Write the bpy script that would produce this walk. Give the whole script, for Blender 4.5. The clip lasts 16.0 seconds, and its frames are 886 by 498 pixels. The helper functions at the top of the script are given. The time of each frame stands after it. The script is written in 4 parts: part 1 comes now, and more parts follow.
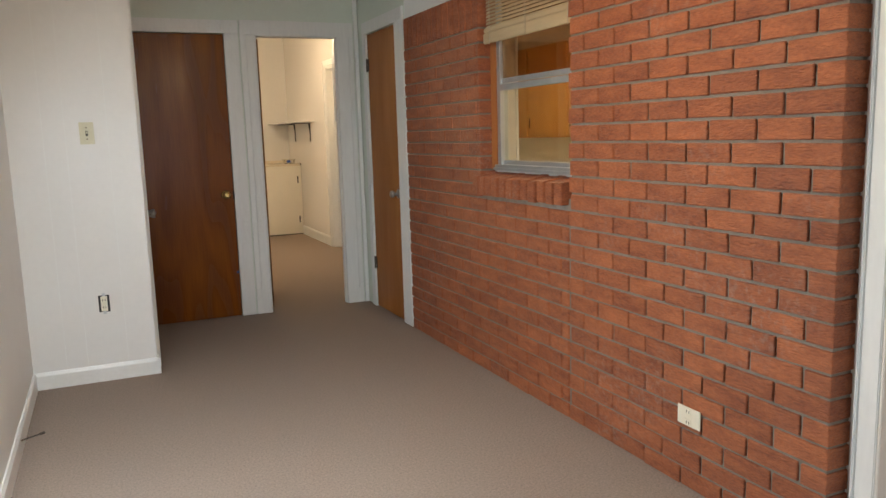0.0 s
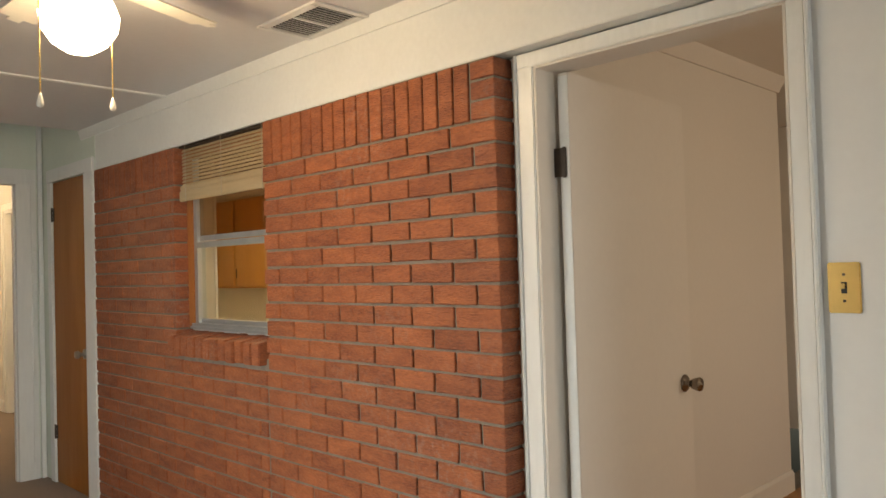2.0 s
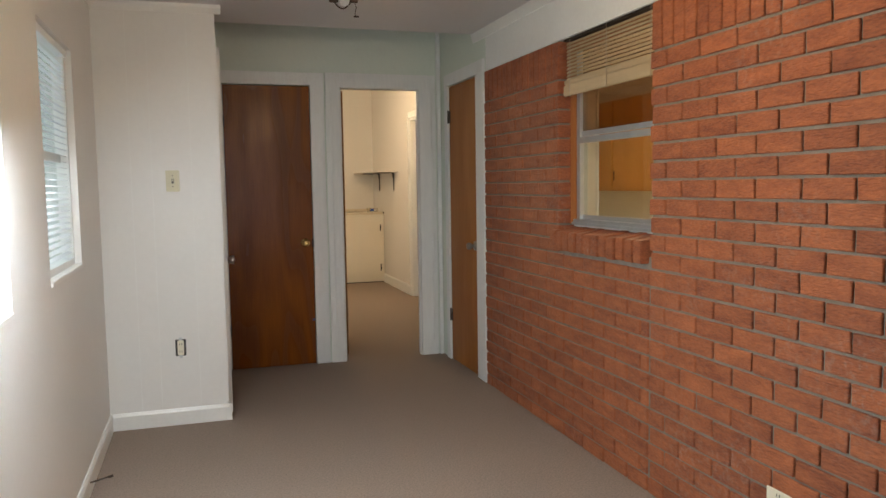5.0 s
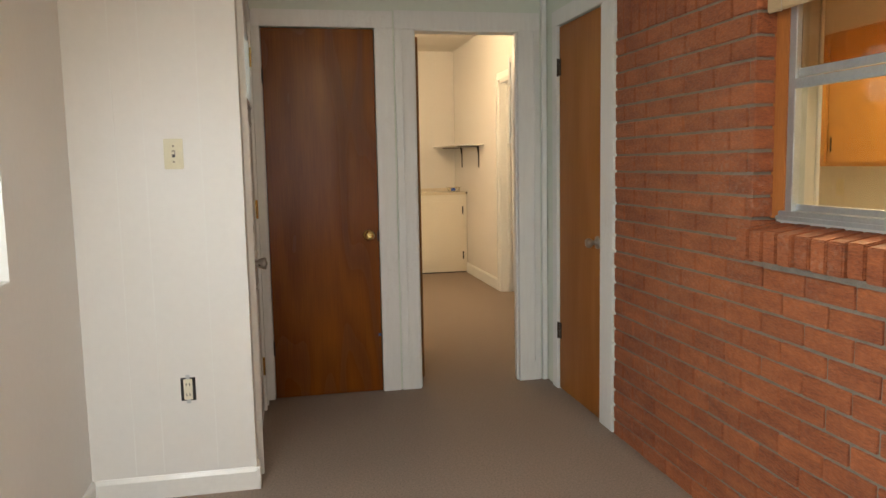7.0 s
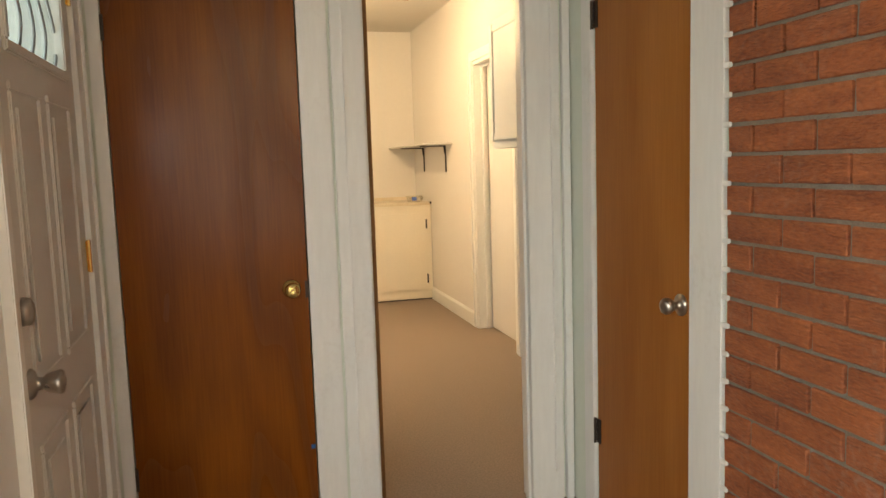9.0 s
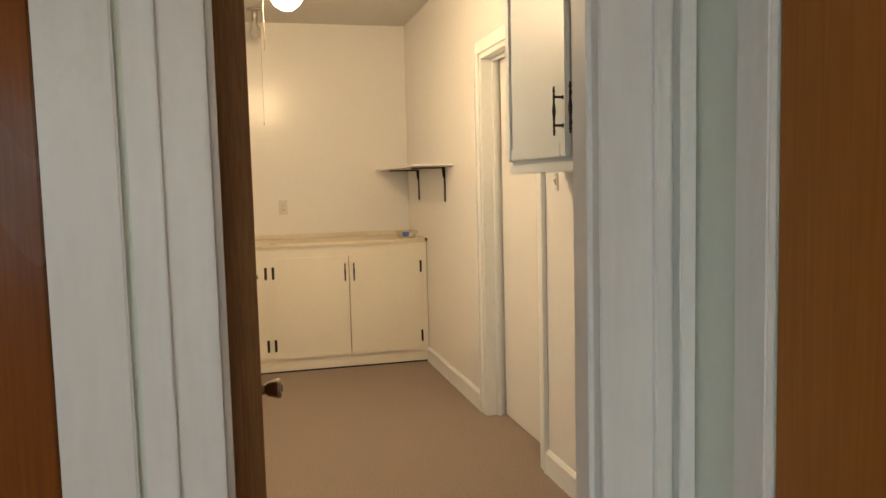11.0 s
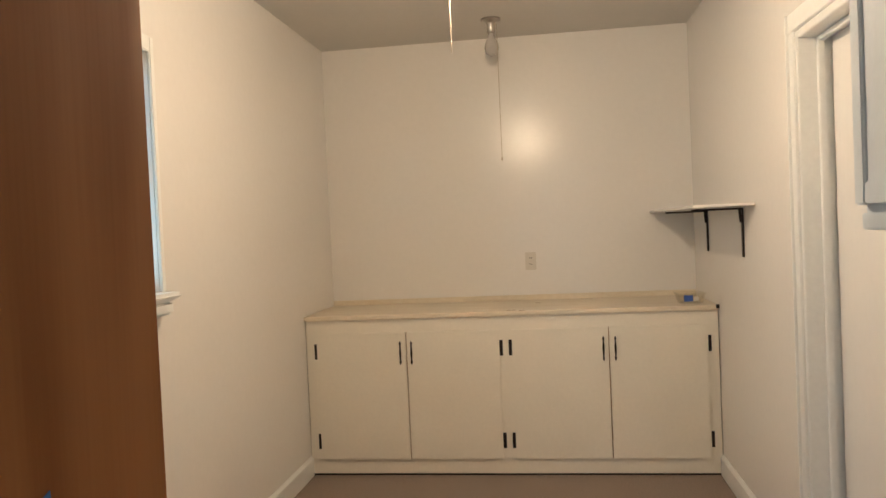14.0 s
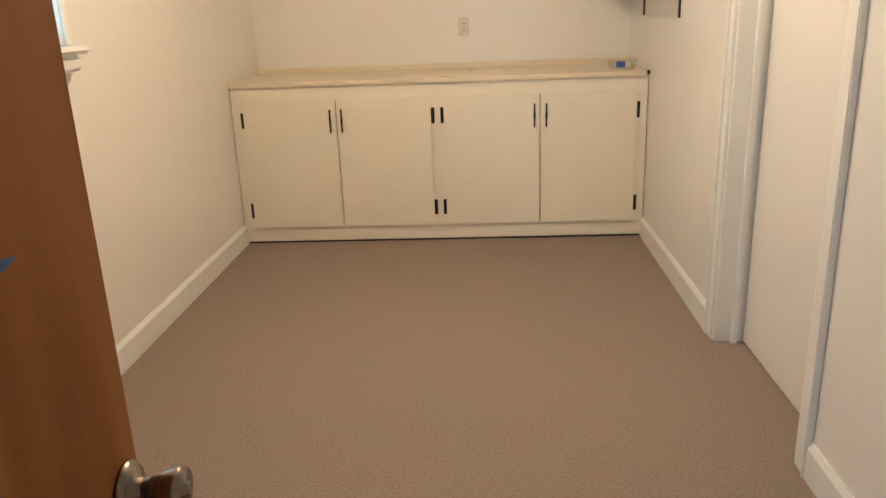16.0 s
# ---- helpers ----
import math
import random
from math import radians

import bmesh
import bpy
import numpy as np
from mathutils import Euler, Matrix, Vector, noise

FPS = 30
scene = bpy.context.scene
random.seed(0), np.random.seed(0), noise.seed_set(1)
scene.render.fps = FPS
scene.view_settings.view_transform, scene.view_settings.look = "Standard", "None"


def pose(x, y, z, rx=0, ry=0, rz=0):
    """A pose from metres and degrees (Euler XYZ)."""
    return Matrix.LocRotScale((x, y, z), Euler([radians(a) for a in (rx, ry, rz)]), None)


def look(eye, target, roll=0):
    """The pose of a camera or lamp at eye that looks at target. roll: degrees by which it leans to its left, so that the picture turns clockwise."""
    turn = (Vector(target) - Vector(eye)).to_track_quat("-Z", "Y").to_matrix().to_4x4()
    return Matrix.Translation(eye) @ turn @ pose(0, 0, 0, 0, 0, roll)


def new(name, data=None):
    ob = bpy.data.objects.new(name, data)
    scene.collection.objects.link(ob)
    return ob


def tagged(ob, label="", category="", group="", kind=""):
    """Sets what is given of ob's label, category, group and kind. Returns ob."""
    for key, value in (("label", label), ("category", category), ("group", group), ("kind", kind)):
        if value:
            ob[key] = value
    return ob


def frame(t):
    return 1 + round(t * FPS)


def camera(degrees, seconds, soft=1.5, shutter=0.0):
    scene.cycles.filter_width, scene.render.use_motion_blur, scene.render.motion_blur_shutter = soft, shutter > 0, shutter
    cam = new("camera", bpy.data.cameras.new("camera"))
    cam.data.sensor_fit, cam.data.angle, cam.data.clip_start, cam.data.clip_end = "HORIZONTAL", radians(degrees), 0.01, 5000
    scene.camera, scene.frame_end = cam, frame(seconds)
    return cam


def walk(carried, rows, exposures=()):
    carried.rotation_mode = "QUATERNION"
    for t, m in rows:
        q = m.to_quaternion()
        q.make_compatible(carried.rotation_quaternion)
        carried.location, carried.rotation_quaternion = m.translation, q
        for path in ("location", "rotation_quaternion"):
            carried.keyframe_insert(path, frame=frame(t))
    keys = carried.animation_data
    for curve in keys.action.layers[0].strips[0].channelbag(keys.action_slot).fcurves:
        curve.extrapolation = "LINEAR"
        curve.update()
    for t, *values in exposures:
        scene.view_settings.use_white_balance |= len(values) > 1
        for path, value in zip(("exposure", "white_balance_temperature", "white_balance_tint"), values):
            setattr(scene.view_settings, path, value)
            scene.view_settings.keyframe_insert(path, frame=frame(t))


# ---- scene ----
cam = camera(60.4, 16.0)
PATH = [
    (0, (0.062, -0.022, 1.3), (0.86, 1.788, 0.999), -1.7),
    (0.5, (0.133, -0.045, 1.302), (1.33, 1.535, 1.03), -1.4),
    (1, (0.137, -0.098, 1.313), (1.584, 1.264, 1.089), -1.7),
    (1.5, (0.127, -0.106, 1.33), (1.585, 1.259, 1.217), -1.8),
    (2, (0.12, -0.095, 1.376), (1.534, 1.318, 1.423), -1.7),
    (2.5, (0.116, -0.092, 1.376), (1.457, 1.388, 1.471), -1.7),
    (3, (0.106, -0.076, 1.367), (1.227, 1.578, 1.452), -1.5),
    (3.5, (0.086, -0.069, 1.364), (0.931, 1.742, 1.427), -1.5),
    (4, (0.081, -0.065, 1.367), (0.798, 1.802, 1.389), -1.6),
    (4.5, (0.095, -0.046, 1.331), (0.762, 1.837, 1.245), -1.2),
    (4.7, (0.114, -0.029, 1.315), (0.753, 1.862, 1.184), -1.0),
    (6.8, (0.395, 1.26, 1.307), (0.813, 3.203, 1.075), -0.9),
    (7, (0.417, 1.394, 1.301), (0.813, 3.341, 1.076), -1.1),
    (7.5, (0.477, 1.79, 1.298), (0.854, 3.742, 1.079), -2.0),
    (8, (0.553, 2.192, 1.316), (0.904, 4.149, 1.102), -1.4),
    (8.5, (0.6, 2.603, 1.327), (1.004, 4.55, 1.11), -1.4),
    (9, (0.7, 2.995, 1.321), (1.211, 4.916, 1.097), -1.8),
    (11.3, (1.249, 4.746, 1.37), (1.738, 6.679, 1.217), -1.4),
    (11.5, (1.288, 4.899, 1.368), (1.747, 6.841, 1.23), -1.9),
    (12, (1.383, 5.25, 1.391), (1.651, 7.23, 1.317), -1.7),
    (12.5, (1.415, 5.56, 1.398), (1.611, 7.549, 1.35), -1.7),
    (13, (1.466, 5.755, 1.43), (1.58, 7.751, 1.396), -2.4),
    (13.5, (1.546, 5.796, 1.441), (1.449, 7.793, 1.404), -2.5),
    (14, (1.592, 5.805, 1.44), (1.314, 7.785, 1.387), -2.6),
    (14.5, (1.589, 5.808, 1.428), (1.265, 7.778, 1.314), -2.2),
    (15, (1.609, 5.807, 1.372), (1.293, 7.752, 1.03), -2.4),
    (15.5, (1.596, 5.812, 1.339), (1.343, 7.711, 0.767), -2.6),
    (16, (1.586, 5.816, 1.34), (1.47, 7.717, 0.729), -2.2),
]
EXPOSURES = [
    (0.0, -0.05, 6500, 10), (0.5, 0.15, 6300, 10), (1.0, 0.08, 6900, 10), (2.0, -0.1, 7300, 10), (4.0, -0.3, 6500, 10), (7.0, 0.1, 7000, 10), (8.5, 0.15, 7400, 9), (9.2, 0.62, 7600, 10), (11.3, 0.0, 6500, 8), (12.5, -0.02, 5750, 10), (14.5, -0.17, 5650, 11), (15.2, -0.1, 5650, 11), (16.0, 0.25, 5750, 11),
]
walk(cam, [(t, look(eye, target, roll)) for t, eye, target, roll in PATH], EXPOSURES)

# ---- world and lights ----
world = bpy.data.worlds.new("sky")
scene.world = world
world.use_nodes = True
wn = world.node_tree.nodes
sky = wn.new("ShaderNodeTexSky")
sky.sky_type, sky.sun_disc, sky.sun_elevation, sky.sun_rotation = "NISHITA", False, radians(48), radians(250)
wn["Background"].inputs["Strength"].default_value = 0.15
world.node_tree.links.new(sky.outputs["Color"], wn["Background"].inputs["Color"])


def area_lamp(name, m, w, h, watts, color):
    la = bpy.data.lights.new(name, "AREA")
    la.shape, la.size, la.size_y, la.energy, la.color = "RECTANGLE", w, h, watts, color
    ob = new(name, la)
    ob.matrix_world = m
    return ob


def point_lamp(name, at, radius, watts, color):
    la = bpy.data.lights.new(name, "POINT")
    la.shadow_soft_size, la.energy, la.color = radius, watts, color
    ob = new(name, la)
    ob.location = at
    return ob


DAY = (0.86, 0.94, 1.0)
WARM = (1.0, 0.72, 0.42)
# daylight in the west and utility windows; the south lamp is added, source unseen
area_lamp("daylight_west", look((-0.325, 3.36, 1.45), (0.9, 3.86, 0.2)), 0.22, 0.80, 3.5, DAY)
area_lamp("daylight_west_near", look((-0.325, 2.03, 1.45), (0.25, 2.28, 0.0)), 0.24, 0.80, 48, DAY)
area_lamp("unseen_south_daylight", look((0.8, -2.66, 1.25), (0.8, 0.0, 1.0)), 1.5, 1.9, 23, DAY)
area_lamp("daylight_utility", look((0.06, 8.02, 1.7), (1.5, 8.02, 1.2)), 0.7, 0.85, 2.5, (0.62, 0.95, 1.0))
# warm fill added to brighten the bedroom, from no visible source
area_lamp("bedroom_fill", look((4.0, -1.9, 1.5), (4.0, 1.0, 1.2)), 1.6, 1.2, 29, (1.0, 0.84, 0.66))
point_lamp("front_fan_bulb", (0.89, 2.05, 2.06), 0.06, 16, WARM)
point_lamp("utility_fan_bulb", (1.41, 8.28, 2.27), 0.05, 54, (1.0, 0.70, 0.40))
point_lamp("kitchen_bulb", (3.1, 4.2, 2.1), 0.08, 68, (1.0, 0.74, 0.42))


# ---- materials ----
def material(name, base, rough=0.5, metal=0.0, var=0.06, scale=6.0, fine=60.0, bump=0.1, stretch=(1, 1, 1), spec=0.5,
             second=None, emit=0.0, island=0.0, coat=0.0, relief=0.004, spread=0.4):
    """A base colour varied at a coarse and a fine scale, with fine relief."""
    m = bpy.data.materials.new(name)
    m.use_nodes = True
    nt = m.node_tree
    n, lk = nt.nodes, nt.links
    p = n["Principled BSDF"]
    p.inputs["Roughness"].default_value, p.inputs["Metallic"].default_value = rough, metal
    p.inputs["Specular IOR Level"].default_value = spec
    p.inputs["Coat Weight"].default_value = coat
    tc = n.new("ShaderNodeTexCoord")
    mp = n.new("ShaderNodeMapping")
    mp.inputs["Scale"].default_value = stretch
    lk.new(tc.outputs["Object"], mp.inputs["Vector"])
    oi = n.new("ShaderNodeObjectInfo")
    if island:
        sh_ = n.new("ShaderNodeMath")
        sh_.operation, sh_.inputs[1].default_value = "MULTIPLY", 40.0
        lk.new(oi.outputs["Random"], sh_.inputs[0])
        lk.new(sh_.outputs[0], mp.inputs["Location"])
    a, b = n.new("ShaderNodeTexNoise"), n.new("ShaderNodeTexNoise")
    a.inputs["Scale"].default_value, a.inputs["Detail"].default_value = scale, 5
    b.inputs["Scale"].default_value, b.inputs["Detail"].default_value = fine, 3
    for t in (a, b):
        lk.new(mp.outputs["Vector"], t.inputs["Vector"])
    add = n.new("ShaderNodeMath")
    add.operation = "ADD"
    lk.new(a.outputs["Fac"], add.inputs[0])
    lk.new(b.outputs["Fac"], add.inputs[1])
    src = add.outputs[0]
    lo, hi = 1.0 - spread, 1.0 + spread
    if island:
        g = n.new("ShaderNodeNewGeometry")
        mul = n.new("ShaderNodeMath")
        mul.operation, mul.inputs[1].default_value = "MULTIPLY_ADD", island
        both, part = n.new("ShaderNodeMath"), n.new("ShaderNodeMath")
        both.operation, part.operation = "ADD", "FRACT"
        lk.new(g.outputs["Random Per Island"], both.inputs[0])
        lk.new(oi.outputs["Random"], both.inputs[1])
        lk.new(both.outputs[0], part.inputs[0])
        lk.new(part.outputs[0], mul.inputs[0])
        lk.new(src, mul.inputs[2])
        src = mul.outputs[0]
        hi += island
    mr = n.new("ShaderNodeMapRange")
    mr.inputs["From Min"].default_value, mr.inputs["From Max"].default_value = lo, hi
    lk.new(src, mr.inputs["Value"])
    mix = n.new("ShaderNodeMix")
    mix.data_type = "RGBA"
    c2 = second or tuple(c * (1 - var) for c in base)
    c1 = base if second else tuple(min(1, c * (1 + var)) for c in base)
    mix.inputs["A"].default_value, mix.inputs["B"].default_value = (*c1, 1), (*c2, 1)
    lk.new(mr.outputs["Result"], mix.inputs["Factor"])
    lk.new(mix.outputs["Result"], p.inputs["Base Color"])
    rr = n.new("ShaderNodeMapRange")
    rr.inputs["To Min"].default_value, rr.inputs["To Max"].default_value = max(0.02, rough * 0.94), min(1, rough * 1.06)
    lk.new(a.outputs["Fac"], rr.inputs["Value"])
    lk.new(rr.outputs["Result"], p.inputs["Roughness"])
    if bump:
        bp = n.new("ShaderNodeBump")
        bp.inputs["Strength"].default_value, bp.inputs["Distance"].default_value = bump, relief
        lk.new(b.outputs["Fac"], bp.inputs["Height"])
        lk.new(bp.outputs["Normal"], p.inputs["Normal"])
    if emit:
        p.inputs["Emission Color"].default_value = (*base, 1)
        p.inputs["Emission Strength"].default_value = emit
    return m


M_WALL = material("white_panel_paint", (0.78, 0.78, 0.76), 0.45, var=0.02, scale=2.5, fine=40, bump=0.05)
M_UTIL = material("cream_gloss_paint", (0.82, 0.80, 0.765), 0.25, var=0.02, scale=2.0, fine=30, bump=0.05)
M_BED = material("beige_paint", (0.74, 0.70, 0.64), 0.5, var=0.02, scale=2.0, fine=40, bump=0.05)
M_CEIL = material("ceiling_paint", (0.66, 0.66, 0.67), 0.4, var=0.03, scale=1.5, fine=30, bump=0.06)
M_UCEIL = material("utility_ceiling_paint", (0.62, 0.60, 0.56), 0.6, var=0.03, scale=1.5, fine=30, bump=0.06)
M_GREEN = material("pale_green_paint", (0.70, 0.76, 0.68), 0.5, var=0.03, scale=2, fine=40, bump=0.06)
M_TRIM = material("white_trim_gloss", (0.80, 0.81, 0.79), 0.3, var=0.04, scale=5, fine=50, bump=0.12)
M_WORN = material("worn_white_trim", (0.80, 0.81, 0.79), 0.35, var=0.05, scale=3, fine=30, stretch=(2, 2, 0.3), bump=0.12)
M_CARPET = material("taupe_carpet", (0.325, 0.26, 0.218), 0.95, var=0.34, scale=110, fine=330, bump=0.9, spec=0.1)
M_HARDWOOD = material("oak_floor", (0.43, 0.21, 0.062), 0.35, second=(0.31, 0.14, 0.040), island=0.3, scale=4, fine=40, stretch=(0.6, 8, 1), bump=0.08)
# raw wood brown, also painted in for shade in door and rebate gaps
M_EDGE = material("raw_edge_and_gap_shade", (0.32, 0.16, 0.045), 0.6, second=(0.17, 0.072, 0.02), scale=3, fine=40, stretch=(6, 6, 0.4), bump=0.2)
M_WINWOOD = material("orange_wood", (0.45, 0.17, 0.045), 0.4, second=(0.3, 0.1, 0.025), scale=4, fine=40, stretch=(6, 6, 0.5), bump=0.08)
M_CABWOOD = material("golden_cabinet_wood", (0.62, 0.32, 0.09), 0.35, second=(0.45, 0.2, 0.05), scale=3, fine=20, stretch=(2, 2, 0.8), bump=0.05)
M_BRICK = material("red_brick", (0.47, 0.150, 0.058), 0.55, second=(0.19, 0.055, 0.027), scale=14, fine=85, stretch=(1, 0.55, 2.4), bump=1.0, island=0.26, spec=0.45, relief=0.008, spread=0.28)
M_MORTAR = material("grey_brown_mortar", (0.235, 0.212, 0.18), 0.9, var=0.25, scale=20, fine=200, bump=0.8)
M_AGEDBRASS = material("aged_brass_plate", (0.60, 0.56, 0.38), 0.35, 0.0, var=0.06, scale=20, fine=120, bump=0.03)
M_BULB = material("grey_unlit_bulb", (0.45, 0.43, 0.40), 0.25, var=0.04, bump=0)
M_ALU = material("dull_aluminium", (0.55, 0.58, 0.60), 0.4, 0.85, var=0.12, scale=14, fine=120, bump=0.1)
M_BRASS = material("polished_brass", (0.80, 0.58, 0.22), 0.2, 1.0, var=0.05, scale=20, fine=120, bump=0.03)
M_NICKEL = material("satin_nickel", (0.44, 0.41, 0.37), 0.28, 1.0, var=0.06, scale=20, fine=120, bump=0.03)
M_BRONZE = material("antique_nickel", (0.27, 0.23, 0.19), 0.25, 1.0, var=0.1, scale=20, fine=120, bump=0.03)
M_BLACK = material("aged_black_iron", (0.025, 0.02, 0.018), 0.45, 0.6, var=0.2, scale=30, fine=200, bump=0.2)
M_DARK = material("dark_hinge_metal", (0.06, 0.045, 0.035), 0.5, 0.7, var=0.2, scale=30, fine=200, bump=0.2)
M_BLIND = material("tan_woven_slats", (0.45, 0.34, 0.20), 0.6, var=0.1, scale=12, fine=120, stretch=(1, 0.3, 4), bump=0.2)
M_WHITEBLIND = material("white_vinyl_slats", (0.85, 0.87, 0.88), 0.4, var=0.02, scale=10, fine=60, bump=0.03)
# grey-white paint with the blue cast of daylight mixed into its colour
M_CABPAINT = material("cabinet_paint_daylight_blue", (0.56, 0.61, 0.65), 0.42, var=0.03, scale=4, fine=50, bump=0.1)
M_CREAM = material("cream_cabinet_paint", (0.83, 0.785, 0.68), 0.35, var=0.03, scale=4, fine=50, bump=0.1)
M_COUNTER = material("worn_cream_counter", (0.81, 0.74, 0.60), 0.4, second=(0.70, 0.60, 0.45), scale=5, fine=60, stretch=(0.4, 3, 1), bump=0.15)
M_PLATE = material("ivory_plastic", (0.78, 0.74, 0.60), 0.35, var=0.03, scale=20, fine=80, bump=0.02)
M_PLATEW = material("white_plastic", (0.66, 0.63, 0.57), 0.35, var=0.03, scale=20, fine=80, bump=0.02)
# flat black put in as the shade inside slots, duct and toe gap
M_HOLE = material("black_gap_shade", (0.01, 0.01, 0.01), 0.6, var=0.1, bump=0)
M_VENT = material("vent_white_metal", (0.72, 0.72, 0.71), 0.4, var=0.05, scale=10, fine=60, bump=0.05)
M_TAPE = material("blue_masking_tape", (0.015, 0.11, 0.34), 0.6, var=0.1, scale=30, fine=200, bump=0.1)
M_FANWHITE = material("white_fan_enamel", (0.82, 0.79, 0.70), 0.3, var=0.03, scale=10, fine=60, bump=0.03)
M_FANWOOD = material("fan_blade_wood", (0.50, 0.22, 0.07), 0.4, second=(0.36, 0.14, 0.04), scale=5, fine=50, stretch=(0.5, 6, 1), bump=0.05)
M_FROST = material("lit_frosted_glass", (1.0, 0.86, 0.62), 0.3, var=0.0, bump=0, emit=14.0)
M_FROST_W = material("lit_white_globe", (1.0, 0.82, 0.56), 0.3, var=0.0, bump=0, emit=14.0)
M_FRONTDOOR = material("grey_white_steel_door", (0.68, 0.68, 0.66), 0.4, var=0.03, scale=3, fine=60, bump=0.05)
M_DAYLIGHT = material("bright_daylight_outdoors", (0.80, 0.95, 1.0), 0.9, var=0.0, bump=0, emit=1.4)
M_LABEL = material("blue_label", (0.05, 0.12, 0.45), 0.4, var=0.05, bump=0)
M_CORD = material("pale_cord", (0.42, 0.36, 0.27), 0.6, var=0.05, bump=0)
M_LEADING = material("lead_came", (0.30, 0.30, 0.30), 0.4, 0.8, var=0.05, bump=0)


def veneer(name, light, dark, rough, spec, rings=26.0, seed=0.0, swirl=0.13, grain=0.45):
    """Rotary-cut plywood: drawn-out growth contours, fine pores and a few dark knots."""
    m = bpy.data.materials.new(name)
    m.use_nodes = True
    n, lk = m.node_tree.nodes, m.node_tree.links
    p = n["Principled BSDF"]
    p.inputs["Specular IOR Level"].default_value = spec
    tc = n.new("ShaderNodeTexCoord")

    def noise(scale, stretch, detail=3.0):
        mp, t = n.new("ShaderNodeMapping"), n.new("ShaderNodeTexNoise")
        mp.inputs["Scale"].default_value = stretch
        mp.inputs["Location"].default_value = (seed, seed * 0.7, seed * 1.3)
        t.inputs["Scale"].default_value, t.inputs["Detail"].default_value = scale, detail
        lk.new(tc.outputs["Object"], mp.inputs["Vector"])
        lk.new(mp.outputs["Vector"], t.inputs["Vector"])
        return t.outputs["Fac"]

    def calc(op, a, b, c=None):
        k = n.new("ShaderNodeMath")
        k.operation = op
        for s_, v in zip(k.inputs, (a, b, c)):
            if v is None:
                continue
            if isinstance(v, float):
                s_.default_value = v
            else:
                lk.new(v, s_)
        return k.outputs[0]
    figure = calc("SINE", calc("MULTIPLY", noise(1.6, (1.7, 1.7, 0.30), 2.0), rings), 0.0)
    pores = noise(70.0, (2.4, 2.4, 0.07), 2.0)
    cloud = noise(2.2, (1.5, 1.5, 0.5), 4.0)
    mixv = calc("MULTIPLY_ADD", figure, swirl, calc("MULTIPLY_ADD", pores, grain, calc("MULTIPLY", cloud, 0.5)))
    mr = n.new("ShaderNodeMapRange")
    mr.inputs["From Min"].default_value, mr.inputs["From Max"].default_value = 0.22, 0.74
    lk.new(mixv, mr.inputs["Value"])
    mix = n.new("ShaderNodeMix")
    mix.data_type = "RGBA"
    mix.inputs["A"].default_value, mix.inputs["B"].default_value = (*light, 1), (*dark, 1)
    lk.new(mr.outputs["Result"], mix.inputs["Factor"])
    lk.new(mix.outputs["Result"], p.inputs["Base Color"])
    lk.new(calc("MULTIPLY_ADD", figure, 0.05, calc("MULTIPLY_ADD", cloud, 0.1, rough - 0.05)), p.inputs["Roughness"])
    bp = n.new("ShaderNodeBump")
    bp.inputs["Strength"].default_value, bp.inputs["Distance"].default_value = 0.16, 0.003
    lk.new(mixv, bp.inputs["Height"])
    lk.new(bp.outputs["Normal"], p.inputs["Normal"])
    return m


M_DARKDOOR = veneer("dark_stained_veneer", (0.25, 0.076, 0.010), (0.125, 0.034, 0.005), 0.25, 0.17, 34.0, 2.0)
M_HONEY = veneer("honey_veneer", (0.42, 0.165, 0.034), (0.29, 0.10, 0.018), 0.42, 0.25, 18.0, 5.0)
M_DOOR3 = veneer("mid_brown_veneer", (0.35, 0.15, 0.05), (0.23, 0.085, 0.025), 0.62, 0.15, 40.0, 9.0, 0.20, 0.25)


def scuffed(m, pale, amount):
    """Pale scuffs and lime bloom in patches that run across neighbouring pieces."""
    n, lk = m.node_tree.nodes, m.node_tree.links
    p = n["Principled BSDF"]
    old = p.inputs["Base Color"].links[0].from_socket
    g = n.new("ShaderNodeNewGeometry")
    fac = None
    for scale, lo, hi in ((2.2, 0.52, 0.70), (55.0, 0.50, 0.68)):
        t, r_ = n.new("ShaderNodeTexNoise"), n.new("ShaderNodeMapRange")
        t.inputs["Scale"].default_value, t.inputs["Detail"].default_value = scale, 4
        r_.inputs["From Min"].default_value, r_.inputs["From Max"].default_value = lo, hi
        lk.new(g.outputs["Position"], t.inputs["Vector"])
        lk.new(t.outputs["Fac"], r_.inputs["Value"])
        if fac is None:
            fac = r_.outputs["Result"]
            r_.inputs["To Max"].default_value = amount
        else:
            k = n.new("ShaderNodeMath")
            k.operation = "MULTIPLY"
            lk.new(fac, k.inputs[0])
            lk.new(r_.outputs["Result"], k.inputs[1])
            fac = k.outputs[0]
    mix = n.new("ShaderNodeMix")
    mix.data_type = "RGBA"
    mix.inputs["B"].default_value = (*pale, 1)
    lk.new(fac, mix.inputs["Factor"])
    lk.new(old, mix.inputs["A"])
    lk.new(mix.outputs["Result"], p.inputs["Base Color"])


scuffed(M_BRICK, (0.42, 0.34, 0.30), 0.32)
scuffed(M_WORN, (0.45, 0.40, 0.33), 0.14)


